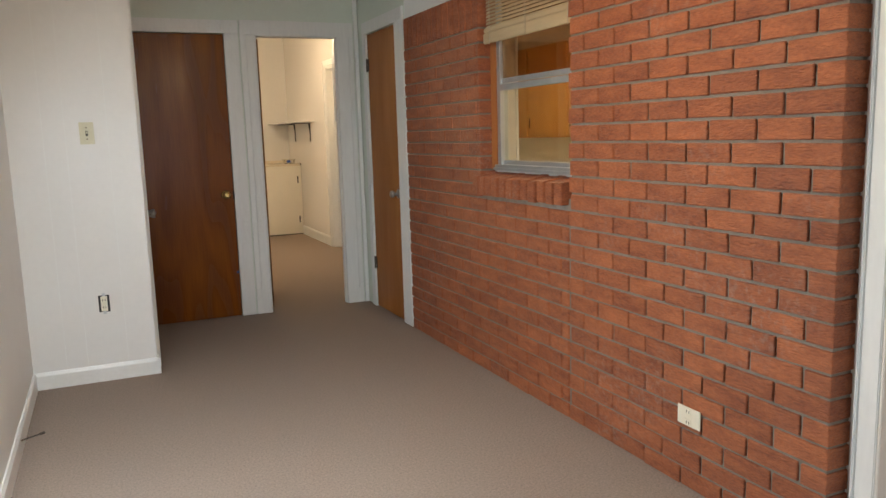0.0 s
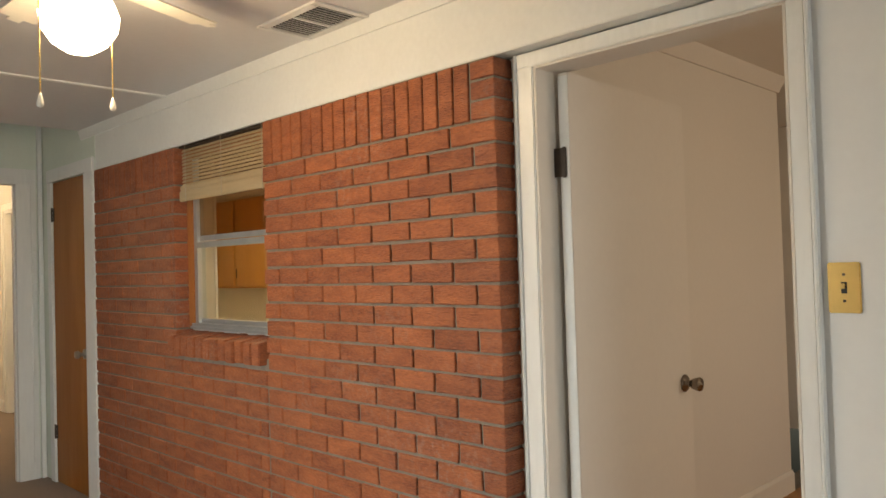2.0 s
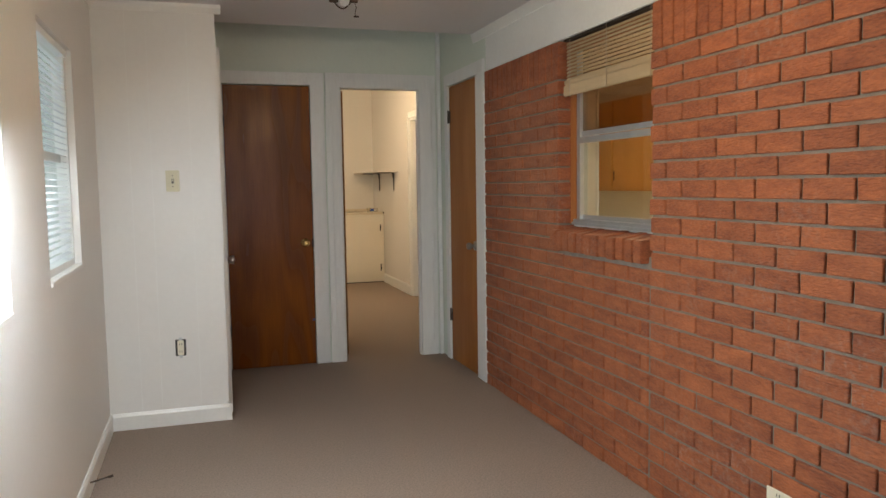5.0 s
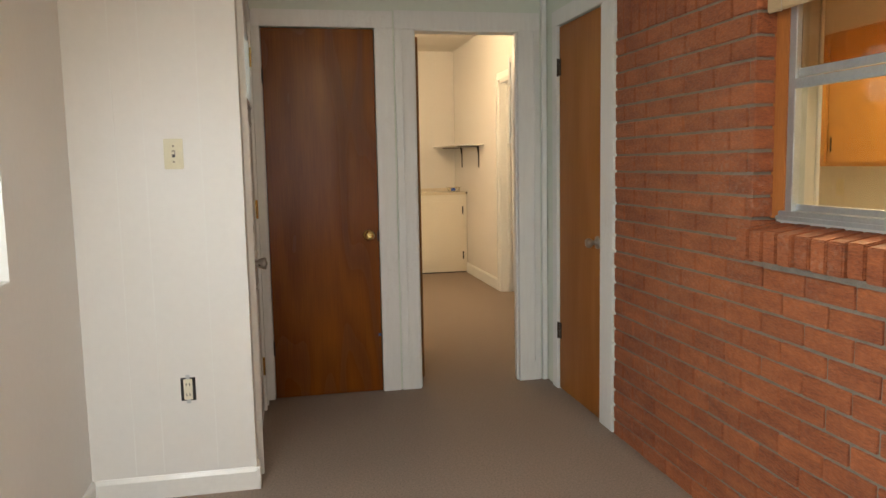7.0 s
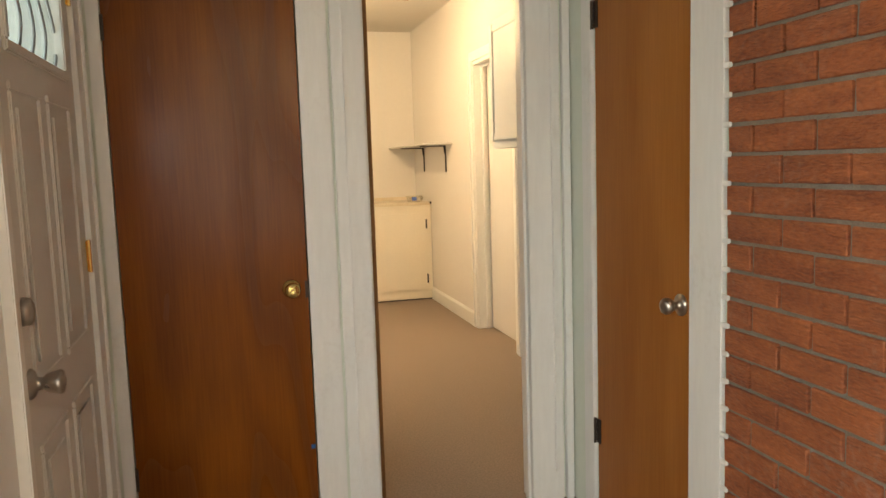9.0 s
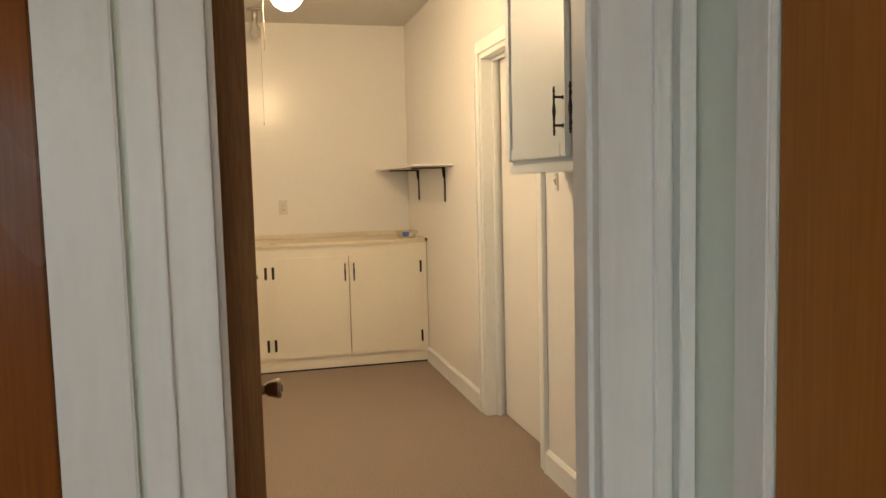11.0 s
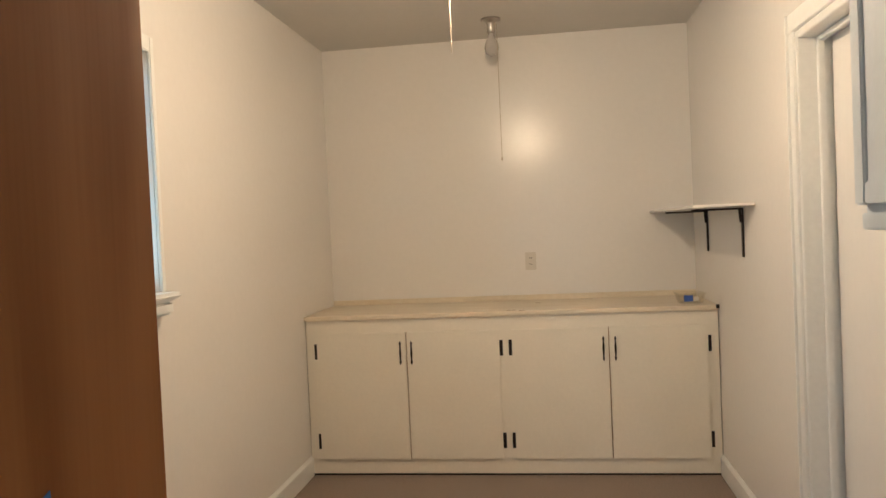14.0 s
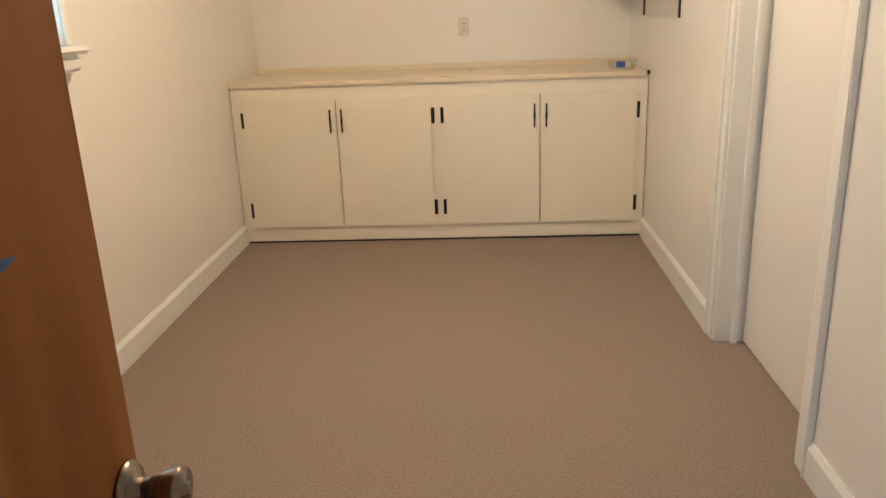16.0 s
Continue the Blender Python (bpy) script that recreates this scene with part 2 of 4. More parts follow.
def glass(name, tint, rough=0.0, mixing=0.88):
    m = bpy.data.materials.new(name)
    m.use_nodes = True
    n, lk = m.node_tree.nodes, m.node_tree.links
    n.remove(n["Principled BSDF"])
    tr, gl, mx = n.new("ShaderNodeBsdfTransparent"), n.new("ShaderNodeBsdfGlossy"), n.new("ShaderNodeMixShader")
    lw = n.new("ShaderNodeLayerWeight")
    pw, ml = n.new("ShaderNodeMath"), n.new("ShaderNodeMath")
    pw.operation, pw.inputs[1].default_value = "POWER", 4.0
    ml.operation, ml.inputs[1].default_value, ml.inputs[2].default_value = "MULTIPLY_ADD", 0.5, 0.03
    lk.new(lw.outputs["Facing"], pw.inputs[0])
    lk.new(pw.outputs[0], ml.inputs[0])
    tr.inputs["Color"].default_value = (*tint, 1)
    gl.inputs["Roughness"].default_value = rough
    lk.new(ml.outputs[0], mx.inputs["Fac"])
    lk.new(tr.outputs["BSDF"], mx.inputs[1])
    lk.new(gl.outputs["BSDF"], mx.inputs[2])
    lk.new(mx.outputs["Shader"], n["Material Output"].inputs["Surface"])
    return m


M_GLASS = glass("window_glass", (0.92, 0.94, 0.92))
M_SCREEN = glass("insect_screen_glass", (0.62, 0.52, 0.42))
M_CLEAR = glass("clear_plastic", (0.97, 0.96, 0.93), 0.15)


# ---- mesh tools ----
def box(bm, x0, x1, y0, y1, z0, z1):
    c = Matrix.Translation(((x0 + x1) / 2, (y0 + y1) / 2, (z0 + z1) / 2)) @ Matrix.Diagonal((x1 - x0, y1 - y0, z1 - z0, 1))
    return bmesh.ops.create_cube(bm, size=1, matrix=c)["verts"]


def cyl(bm, r0, r1, length, m, seg=20):
    """A cone or cylinder along m's z from its origin."""
    return bmesh.ops.create_cone(bm, cap_ends=True, segments=seg, radius1=r0, radius2=r1, depth=length,
                                 matrix=m @ Matrix.Translation((0, 0, length / 2)))["verts"]


def lathe(bm, profile, m=Matrix.Identity(4), seg=28):
    """Spins (radius, height) pairs about m's z."""
    rings = []
    for r, h in profile:
        rings.append([bm.verts.new(m @ Vector((r * math.cos(2 * math.pi * i / seg), r * math.sin(2 * math.pi * i / seg), h))) for i in range(seg)])
    for a, b in zip(rings, rings[1:]):
        for i in range(seg):
            bm.faces.new((a[i], a[(i + 1) % seg], b[(i + 1) % seg], b[i]))
    for ring, flip in ((rings[0], True), (rings[-1], False)):
        bm.faces.new(ring[::-1] if flip else ring)


def finish(name, bm, mat, parent=None, m=None, bevel=0.0, smooth=False, cls=None):
    bmesh.ops.recalc_face_normals(bm, faces=bm.faces)
    if bevel:
        edges = [e for e in bm.edges if len(e.link_faces) == 2 and e.calc_face_angle(0) > 0.6]
        bmesh.ops.bevel(bm, geom=edges, offset=bevel, segments=2, affect="EDGES", clamp_overlap=True)
    me = bpy.data.meshes.new(name)
    bm.to_mesh(me)
    bm.free()
    me.materials.append(mat)
    if smooth:
        for f in me.polygons:
            f.use_smooth = True
    ob = new(name, me)
    if parent is not None:
        ob.parent = parent
    if m is not None:
        ob.matrix_basis = m
    return ob


def boxes(name, mat, cells, parent=None, m=None, bevel=0.0):
    bm = bmesh.new()
    for c in cells:
        box(bm, *c)
    return finish(name, bm, mat, parent, m, bevel)


def empty(name, m, label, category, group=""):
    ob = new(name)
    ob.matrix_basis = m
    return tagged(ob, label, category, group)


def wall(name, mat, axis, a0, a1, lo, hi, z0, z1, holes=(), label="", category="wall"):
    """A wall whose thickness a0..a1 lies along axis, running lo..hi, with openings (lo, hi, z0, z1)."""
    us = sorted({lo, hi, *[h[0] for h in holes], *[h[1] for h in holes]})
    zs = sorted({z0, z1, *[h[2] for h in holes], *[h[3] for h in holes]})
    bm = bmesh.new()
    for u0, u1 in zip(us, us[1:]):
        for w0, w1 in zip(zs, zs[1:]):
            cu, cw = (u0 + u1) / 2, (w0 + w1) / 2
            if any(h[0] < cu < h[1] and h[2] < cw < h[3] for h in holes):
                continue
            if axis == "x":
                box(bm, a0, a1, u0, u1, w0, w1)
            else:
                box(bm, u0, u1, a0, a1, w0, w1)
    bmesh.ops.remove_doubles(bm, verts=bm.verts, dist=0.0005)
    seen = {}
    for f in bm.faces:
        seen.setdefault(tuple(round(c, 3) for c in f.calc_center_median()), []).append(f)
    bmesh.ops.delete(bm, geom=[f for fs in seen.values() if len(fs) > 1 for f in fs], context="FACES")
    return tagged(finish(name, bm, mat), label, category, kind="structure")


def structure(name, mat, cells, label, category, bevel=0.0):
    return tagged(boxes(name, mat, cells, bevel=bevel), label, category, kind="structure")


def profile_run(name, mat, prof, a, b, out, label, category="trim"):
    """A moulding: prof is (outward, up) pairs swept from a to b; out is the outward direction."""
    bm = bmesh.new()
    a, b, out = Vector(a), Vector(b), Vector(out)
    ends = [[bm.verts.new(p + out * u + Vector((0, 0, v))) for u, v in prof] for p in (a, b)]
    k = len(prof)
    for i in range(k):
        bm.faces.new((ends[0][i], ends[0][(i + 1) % k], ends[1][(i + 1) % k], ends[1][i]))
    bm.faces.new(ends[0][::-1])
    bm.faces.new(ends[1])
    return tagged(finish(name, bm, mat), label, category, kind="structure")


# ---- shell of the rooms ----
structure("floor", M_CARPET, [(-0.6, 2.10, -2.8, 11.1, -0.12, 0.0), (2.10, 2.75, 5.8, 11.1, -0.12, 0.0)], "taupe low-pile carpet laid wall to wall", "carpet")
structure("floor_bedroom", M_MORTAR, [(2.1, 6.6, -2.1, 1.8, -0.12, 0.0)], "plain subfloor under the oak boards", "floor")
structure("floor_kitchen", M_COUNTER, [(2.1, 4.4, 1.8, 5.8, -0.12, 0.0), (2.75, 4.4, 5.8, 7.6, -0.12, 0.0)], "plain kitchen floor seen past the window", "floor")
wall("wall_west", M_WALL, "x", -0.50, -0.372, -2.8, 4.464, 0, 2.30, [(3.02, 3.76, 0.98, 1.92), (1.68, 2.44, 0.965, 1.92)], "smooth white painted wall with two windows")
wall("wall_jog", M_WALL, "y", 4.464, 4.584, -0.50, 0.252, 0, 2.62, (), "white painted panelling on a short wall")
wall("wall_entry", M_WALL, "x", 0.12, 0.252, 4.584, 5.655, 0, 2.62, [(4.66, 5.46, 0, 2.03)], "white painted wall round the entry door")
wall("wall_hall_end", M_GREEN, "y", 5.655, 5.71, 0.12, 2.02, 0, 2.62, [(0.31, 0.92, 0, 2.04), (1.138, 1.742, 0, 2.035)], "pale green-white painted wall with two doorways")
wall("wall_utility_south", M_UTIL, "y", 5.71, 5.745, 0.0, 2.62, 0, 2.70, [(1.138, 1.742, 0, 2.035)], "cream painted wall round the doorway")
wall("wall_closet_side", M_GREEN, "x", 1.912, 2.02, 4.687, 5.655, 0, 2.62, [(4.843, 5.441, 0, 2.03)], "pale green-white wall round a narrow door")
wall("wall_closet_back", M_BED, "x", 2.03, 2.10, 4.687, 5.80, 0, 2.62, (), "plain back of the closet")
wall("wall_backing", M_WALL, "x", 2.0, 2.10, 1.45, 4.687, 0, 2.03, [(2.80, 3.60, 1.10, 2.0)], "plain wall behind the brick veneer")
wall("wall_bedroom_door", M_WALL, "x", 1.99, 2.10, 0.52, 1.45, 0, 2.03, [(0.585, 1.345, 0, 1.985)], "white wall round the bedroom doorway")
wall("wall_east", M_WALL, "x", 1.985, 2.10, -2.8, 0.52, 0, 2.03, (), "white painted panelling with a faint groove")
# unseen back wall; its opening is made up to hold the south lamp
wall("wall_south", M_WALL, "y", -2.8, -2.68, -0.5, 2.1, 0, 2.30, [(0.0, 1.6, 0.0, 2.05)], "white wall out of view, opening added for the lamp")
structure("fascia_beam", M_TRIM, [(1.915, 2.10, -2.68, 4.90, 2.034, 2.30)], "white painted beam board above the brick", "beam", 0.003)
structure("ceiling", M_CEIL, [(-0.5, 2.1, -2.8, 4.88, 2.30, 2.42), (0.0, 2.1, 4.88, 5.71, 2.62, 2.70), (-0.3, 2.1, 4.86, 4.88, 2.42, 2.62)], "off-white painted ceiling boards", "ceiling")
structure("ceiling_batten", M_TRIM, [(-0.372, 1.89, 3.645, 3.675, 2.292, 2.30)], "thin white batten over a ceiling joint", "trim", 0.002)
wall("wall_utility_west", M_UTIL, "x", 0.0, 0.128, 5.745, 10.80, 0, 2.70, [(7.64, 8.495, 1.25, 2.15)], "cream gloss painted wall with a window")
wall("wall_utility_north", M_UTIL, "y", 10.80, 10.92, 0.0, 2.75, 0, 2.70, (), "cream gloss painted wall above the counter")
wall("wall_utility_east", M_UTIL, "x", 2.50, 2.66, 5.745, 10.80, 0, 2.70, [(7.83, 8.71, 0, 2.09)], "cream gloss painted wall with a closet door")
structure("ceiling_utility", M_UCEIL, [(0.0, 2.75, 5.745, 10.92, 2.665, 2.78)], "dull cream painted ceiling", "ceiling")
wall("wall_bedroom_north", M_BED, "y", 1.65, 1.78, 2.10, 4.68, 0, 2.50, (), "plain beige painted wall")
wall("wall_bedroom_far", M_BED, "x", 6.4, 6.52, -2.1, 2.5, 0, 2.50, (), "plain beige painted wall")
wall("wall_bedroom_beyond", M_BED, "y", 2.4, 2.5, 4.6, 6.5, 0, 2.50, (), "plain wall past the bedroom corner")
# wall and opening out of view, added behind the bedroom fill lamp
wall("wall_bedroom_south", M_BED, "y", -2.22, -2.1, 2.1, 6.5, 0, 2.50, [(3.2, 4.8, 0.9, 2.1)], "plain beige wall out of view with an added opening")
structure("ceiling_bedroom", M_BED, [(2.1, 6.52, -2.2, 2.5, 2.42, 2.52)], "plain beige ceiling", "ceiling")
wall("wall_kitchen_east", M_UTIL, "x", 4.2, 4.3, 1.78, 7.6, 0, 2.50, (), "cream kitchen wall")
wall("wall_kitchen_north", M_UTIL, "y", 7.5, 7.6, 2.66, 4.3, 0, 2.50, (), "cream kitchen wall")
structure("ceiling_kitchen", M_UTIL, [(2.1, 4.3, 1.78, 7.6, 2.42, 2.52)], "cream kitchen ceiling", "ceiling")
structure("backdrop", M_DAYLIGHT, [(-2.6, -2.55, 0.5, 9.5, -0.5, 3.5)], "bright hazy daylight outdoors", "backdrop")

structure("backdrop_entry", M_DAYLIGHT, [(-0.45, -0.44, 4.60, 5.60, 1.0, 2.4)], "bright daylight outside the entry door", "backdrop")

# mouldings
BASE = [(0, 0), (0.014, 0), (0.014, 0.075), (0.006, 0.092), (0, 0.092)]
TALL = [(0, 0), (0.016, 0), (0.016, 0.10), (0.005, 0.118), (0, 0.118)]
CROWN = [(0, 0), (0.008, 0), (0.030, 0.028), (0.034, 0.045), (0, 0.045)]
profile_run("baseboard", M_TRIM, BASE, (-0.372, -2.68, 0), (-0.372, 4.464, 0), (1, 0, 0), "white painted baseboard", "baseboard")
profile_run("baseboard", M_TRIM, BASE, (-0.358, 4.464, 0), (0.266, 4.464, 0), (0, -1, 0), "white painted baseboard", "baseboard")
profile_run("baseboard", M_TRIM, BASE, (0.252, 4.45, 0), (0.252, 4.54, 0), (1, 0, 0), "white painted baseboard", "baseboard")
profile_run("baseboard", M_TRIM, TALL, (0.128, 5.75, 0), (0.128, 10.165, 0), (1, 0, 0), "cream painted baseboard", "baseboard")
profile_run("baseboard", M_TRIM, TALL, (2.50, 8.78, 0), (2.50, 10.165, 0), (-1, 0, 0), "cream painted baseboard", "baseboard")
profile_run("baseboard", M_TRIM, TALL, (2.50, 5.75, 0), (2.50, 7.758, 0), (-1, 0, 0), "cream painted baseboard", "baseboard")
profile_run("baseboard", M_BED, TALL, (2.12, 1.65, 0.02), (4.68, 1.65, 0.02), (0, -1, 0), "beige painted baseboard", "baseboard")
profile_run("trim", M_TRIM, CROWN, (-0.372, 4.464, 2.255), (0.285, 4.464, 2.255), (0, -1, 0), "white crown moulding", "crown moulding")
profile_run("trim", M_TRIM, CROWN, (-0.372, -2.68, 2.255), (-0.372, 4.464, 2.255), (1, 0, 0), "white crown moulding", "crown moulding")
profile_run("trim", M_TRIM, [(0, 0), (0.010, 0), (0.022, 0.04), (0.026, 0.055), (0, 0.055)], (1.915, -2.68, 2.245), (1.915, 4.90, 2.245), (-1, 0, 0), "white moulding at the top of the beam", "crown moulding")
profile_run("trim", M_BED, [(0, 0), (0.012, 0), (0.05, 0.06), (0.06, 0.08), (0, 0.08)], (2.1, 1.65, 2.34), (4.68, 1.65, 2.34), (0, -1, 0), "beige crown moulding", "crown moulding")


def casing(name, mat, axis, face, lo, hi, top, w_lo, w_hi, w_top, thick, sign, label, lip=0.012):
    """Door or window casing on three sides, proud of a wall face, with a raised outer lip."""
    bm = bmesh.new()

    def put(u0, u1, z0, z1, t):
        a, b = sorted((face, face + sign * t))
        if axis == "x":
            box(bm, a, b, u0, u1, z0, z1)
        else:
            box(bm, u0, u1, a, b, z0, z1)
    put(lo - w_lo, lo, 0, top, thick)
    put(hi, hi + w_hi, 0, top, thick)
    put(lo - w_lo, hi + w_hi, top, top + w_top, thick + 0.002)
    if lip:
        put(lo - w_lo - lip, lo - w_lo, 0, top + w_top, thick + 0.008)
        put(hi + w_hi, hi + w_hi + lip, 0, top + w_top, thick + 0.008)
    return tagged(finish(name, bm, mat, bevel=0.003), label, "door casing", kind="structure")


casing("trim", M_WORN, "y", 5.655, 0.31, 0.92, 2.04, 0.038, 0.10, 0.09, 0.015, -1, "chipped white painted door casing", 0)
casing("trim", M_WORN, "y", 5.655, 1.138, 1.736, 2.035, 0.107, 0.13, 0.10, 0.016, -1, "chipped white painted doorway casing", 0)
structure("trim", M_WORN, [(1.068, 1.076, 5.628, 5.640, 0.12, 2.03), (1.828, 1.838, 5.626, 5.639, 0.12, 2.03), (1.876, 1.905, 5.630, 5.655, 0.0, 2.6)], "thin white strips on the casings", "trim", 0.002)
casing("trim", M_WORN, "x", 1.912, 4.843, 5.441, 2.03, 0.15, 0.075, 0.085, 0.016, -1, "white painted casing of the narrow door", 0)
casing("trim", M_TRIM, "x", 0.252, 4.66, 5.46, 2.03, 0.055, 0.09, 0.075, 0.016, 1, "cream painted casing of the entry door", 0.01)
casing("trim", M_WORN, "x", 1.99, 0.585, 1.345, 1.985, 0.042, 0.060, 0.045, 0.020, -1, "white painted casing of the bedroom door", 0.01)
casing("trim", M_TRIM, "x", 2.50, 7.83, 8.71, 2.09, 0.065, 0.055, 0.07, 0.014, -1, "cream painted closet casing", 0.012)
# jambs lining the openings
structure("trim", M_WORN, [(1.132, 1.140, 5.64, 5.745, 0, 2.03), (1.112, 1.142, 5.747, 5.825, 0, 2.03), (1.736, 1.742, 5.64, 5.745, 0, 2.03), (1.140, 1.736, 5.64, 5.745, 2.027, 2.035), (1.140, 1.150, 5.668, 5.70, 0, 2.027), (1.726, 1.736, 5.665, 5.70, 0, 2.027)], "white painted door jamb", "jamb", 0.002)
# shade of the rebate gap behind the jamb, built as a brown strip
structure("trim", M_EDGE, [(1.128, 1.164, 5.827, 5.858, 0, 2.03)], "brown strip in place of the shaded rebate gap", "jamb")
structure("trim", M_BED, [(1.975, 2.10, 1.335, 1.345, 0, 1.985), (1.975, 2.10, 0.585, 0.595, 0, 1.985), (1.975, 2.10, 0.585, 1.345, 1.977, 1.985)], "painted jamb with a stop", "jamb", 0.002)
structure("trim", M_TRIM, [(2.494, 2.62, 8.686, 8.71, 0, 2.09), (2.556, 2.58, 8.664, 8.686, 0, 2.06), (2.494, 2.62, 7.83, 7.85, 0, 2.09), (2.494, 2.62, 7.85, 8.686, 2.06, 2.09), (2.556, 2.58, 7.85, 8.664, 2.042, 2.06)], "cream painted closet jamb", "jamb", 0.003)


# faint joints of the white panelling
structure("panel_joint", M_TRIM, [(x, x + 0.004, 4.4625, 4.464, 0.10, 2.255) for x in (-0.21, -0.105, 0.10)], "faint vertical joints in white panelling", "trim")
structure("panel_joint", M_TRIM, [(1.9835, 1.985, y, y + 0.004, 0.0, 2.03) for y in (0.36, 0.05)], "faint vertical joints in white panelling", "trim")


# ---- doors and their fittings ----
def knob(parent, m, mat, r=0.026):
    """A rose, neck and knob along m's z."""
    bm = bmesh.new()
    lathe(bm, [(0.0005, 0), (0.032, 0), (0.032, 0.005), (0.018, 0.009), (0.011, 0.013), (0.010, 0.028), (r * 0.75, 0.032), (r, 0.042), (r, 0.052), (r * 0.82, 0.060), (r * 0.3, 0.062), (0.0005, 0.0605)], m)
    return finish("knob", bm, mat, parent, smooth=True)


def tulip_knob(parent, m, mat):
    """A rose, a slim neck and a flared barrel with a button, along m's z."""
    bm = bmesh.new()
    lathe(bm, [(0.0005, 0), (0.033, 0), (0.033, 0.004), (0.027, 0.010), (0.015, 0.014), (0.013, 0.026), (0.019, 0.032), (0.025, 0.052), (0.0265, 0.060), (0.024, 0.065), (0.010, 0.066), (0.009, 0.070), (0.0005, 0.0705)], m)
    return finish("knob", bm, mat, parent, smooth=True)


def hinge(parent, m, mat):
    """A butt hinge: leaf in m's xz plane and a knuckle."""
    bm = bmesh.new()
    for v in box(bm, -0.022, 0.022, -0.0015, 0.0015, -0.045, 0.045) + cyl(bm, 0.006, 0.006, 0.096, Matrix.Translation((-0.012, -0.006, -0.048)), 12):
        v.co = m @ v.co
    return finish("hinge", bm, mat, parent)


def slab(parent, w, h, t, mat):
    """A flush leaf, x 0..w, y -t..0 (front face at -t), on z 0.006."""
    bm = bmesh.new()
    box(bm, 0, w, -t, 0, 0.006, h)
    return finish("leaf", bm, mat, parent, bevel=0.002)


d1 = empty("flush_door", pose(0.314, 5.688, 0), "closed dark brown stained flush wooden door", "door")
slab(d1, 0.602, 2.034, 0.036, M_DARKDOOR)
knob(d1, pose(0.545, -0.036, 0.905, 90, 0, 0), M_BRASS)
boxes("latch_plate", M_DARK, [(0.592, 0.604, -0.039, -0.030, 0.87, 0.93)], d1)
boxes("tape_scrap", M_TAPE, [(0.585, 0.600, -0.0375, -0.036, 0.325, 0.34)], d1)
boxes("hinge", M_DARK, [(-0.008, 0.006, -0.042, -0.03, 1.74, 1.82), (-0.008, 0.006, -0.042, -0.03, 0.25, 0.33)], d1)

d2 = empty("flush_door", pose(1.945, 5.437, 0, 0, 0, -90), "closed honey brown flush wooden closet door", "door")
slab(d2, 0.590, 2.024, 0.034, M_HONEY)
knob(d2, pose(0.535, -0.034, 0.895, 90, 0, 0), M_NICKEL, 0.024)
for z in (0.341, 1.808):
    hinge(d2, pose(0.004, -0.036, z), M_DARK)

d3 = empty("flush_door", pose(1.162, 5.86, 0, 0, 0, 91.0), "open brown flush wooden door, unpainted edges", "door")
slab(d3, 0.686, 2.03, 0.035, M_DOOR3)
boxes("edge_strip", M_EDGE, [(-0.0015, 0.0, -0.034, -0.001, 0.01, 2.025)], d3)
tulip_knob(d3, pose(0.652, -0.035, 0.845, 90, 0, 0), M_BRONZE)
tulip_knob(d3, pose(0.652, 0.0, 0.845, -90, 0, 0), M_BRONZE)
bm = bmesh.new()
rows = []
for k in range(13):
    s_ = k / 12
    curl = max(0.0, s_ - 0.72) / 0.28
    c = Vector((0.001 * k + 0.016 * curl ** 2, -0.0008 - 0.014 * curl ** 1.5, 0.035 - 0.098 * min(s_, 0.9)))
    w = 0.0085 + 0.002 * curl
    rows.append([bm.verts.new(pose(0.487, -0.0352, 1.205) @ (c + Vector((dx, dy, 0.006 * (dx > 0))))) for dx, dy in ((-w, 0), (w, 0), (w, -0.0006), (-w, -0.0006))])
for a, b in zip(rows, rows[1:]):
    for k in range(4):
        bm.faces.new((a[k], a[(k + 1) % 4], b[(k + 1) % 4], b[k]))
bm.faces.new(rows[0])
bm.faces.new(rows[-1][::-1])
finish("blue_tape", bm, M_TAPE, d3)

d4 = empty("bedroom_door", pose(2.062, 1.316, 0, 0, 0, 2.5), "open beige painted flush door", "door")
slab(d4, 0.80, 1.97, 0.036, M_BED)
boxes("edge_strip", M_TRIM, [(-0.002, 0.0, -0.035, -0.001, 0.01, 1.96)], d4)
tulip_knob(d4, pose(0.735, -0.036, 0.91, 90, 0, 0), M_BRONZE)
for z in (0.30, 1.69):
    hinge(d4, pose(-0.006, -0.004, z, 0, 0, 90), M_DARK)

d5 = empty("closet_door", pose(2.642, 8.684, 0, 0, 0, -90), "closed cream painted flush closet door", "door")
slab(d5, 0.832, 2.056, 0.034, M_UTIL)

# entry door with a leaded fan light and pressed panels
d6 = empty("entry_door", pose(0.215, 4.664, 0, 0, 0, 90), "closed grey-white panelled entry door with leaded glass", "door")
W, T = 0.792, 0.038
bm = bmesh.new()
for c in ((0, W, -T, 0, 0.01, 1.60), (0, 0.12, -T, 0, 1.60, 2.024), (W - 0.12, W, -T, 0, 1.60, 2.024), (0.12, W - 0.12, -T, 0, 1.92, 2.024)):
    box(bm, *c)
finish("leaf", bm, M_FRONTDOOR, d6)
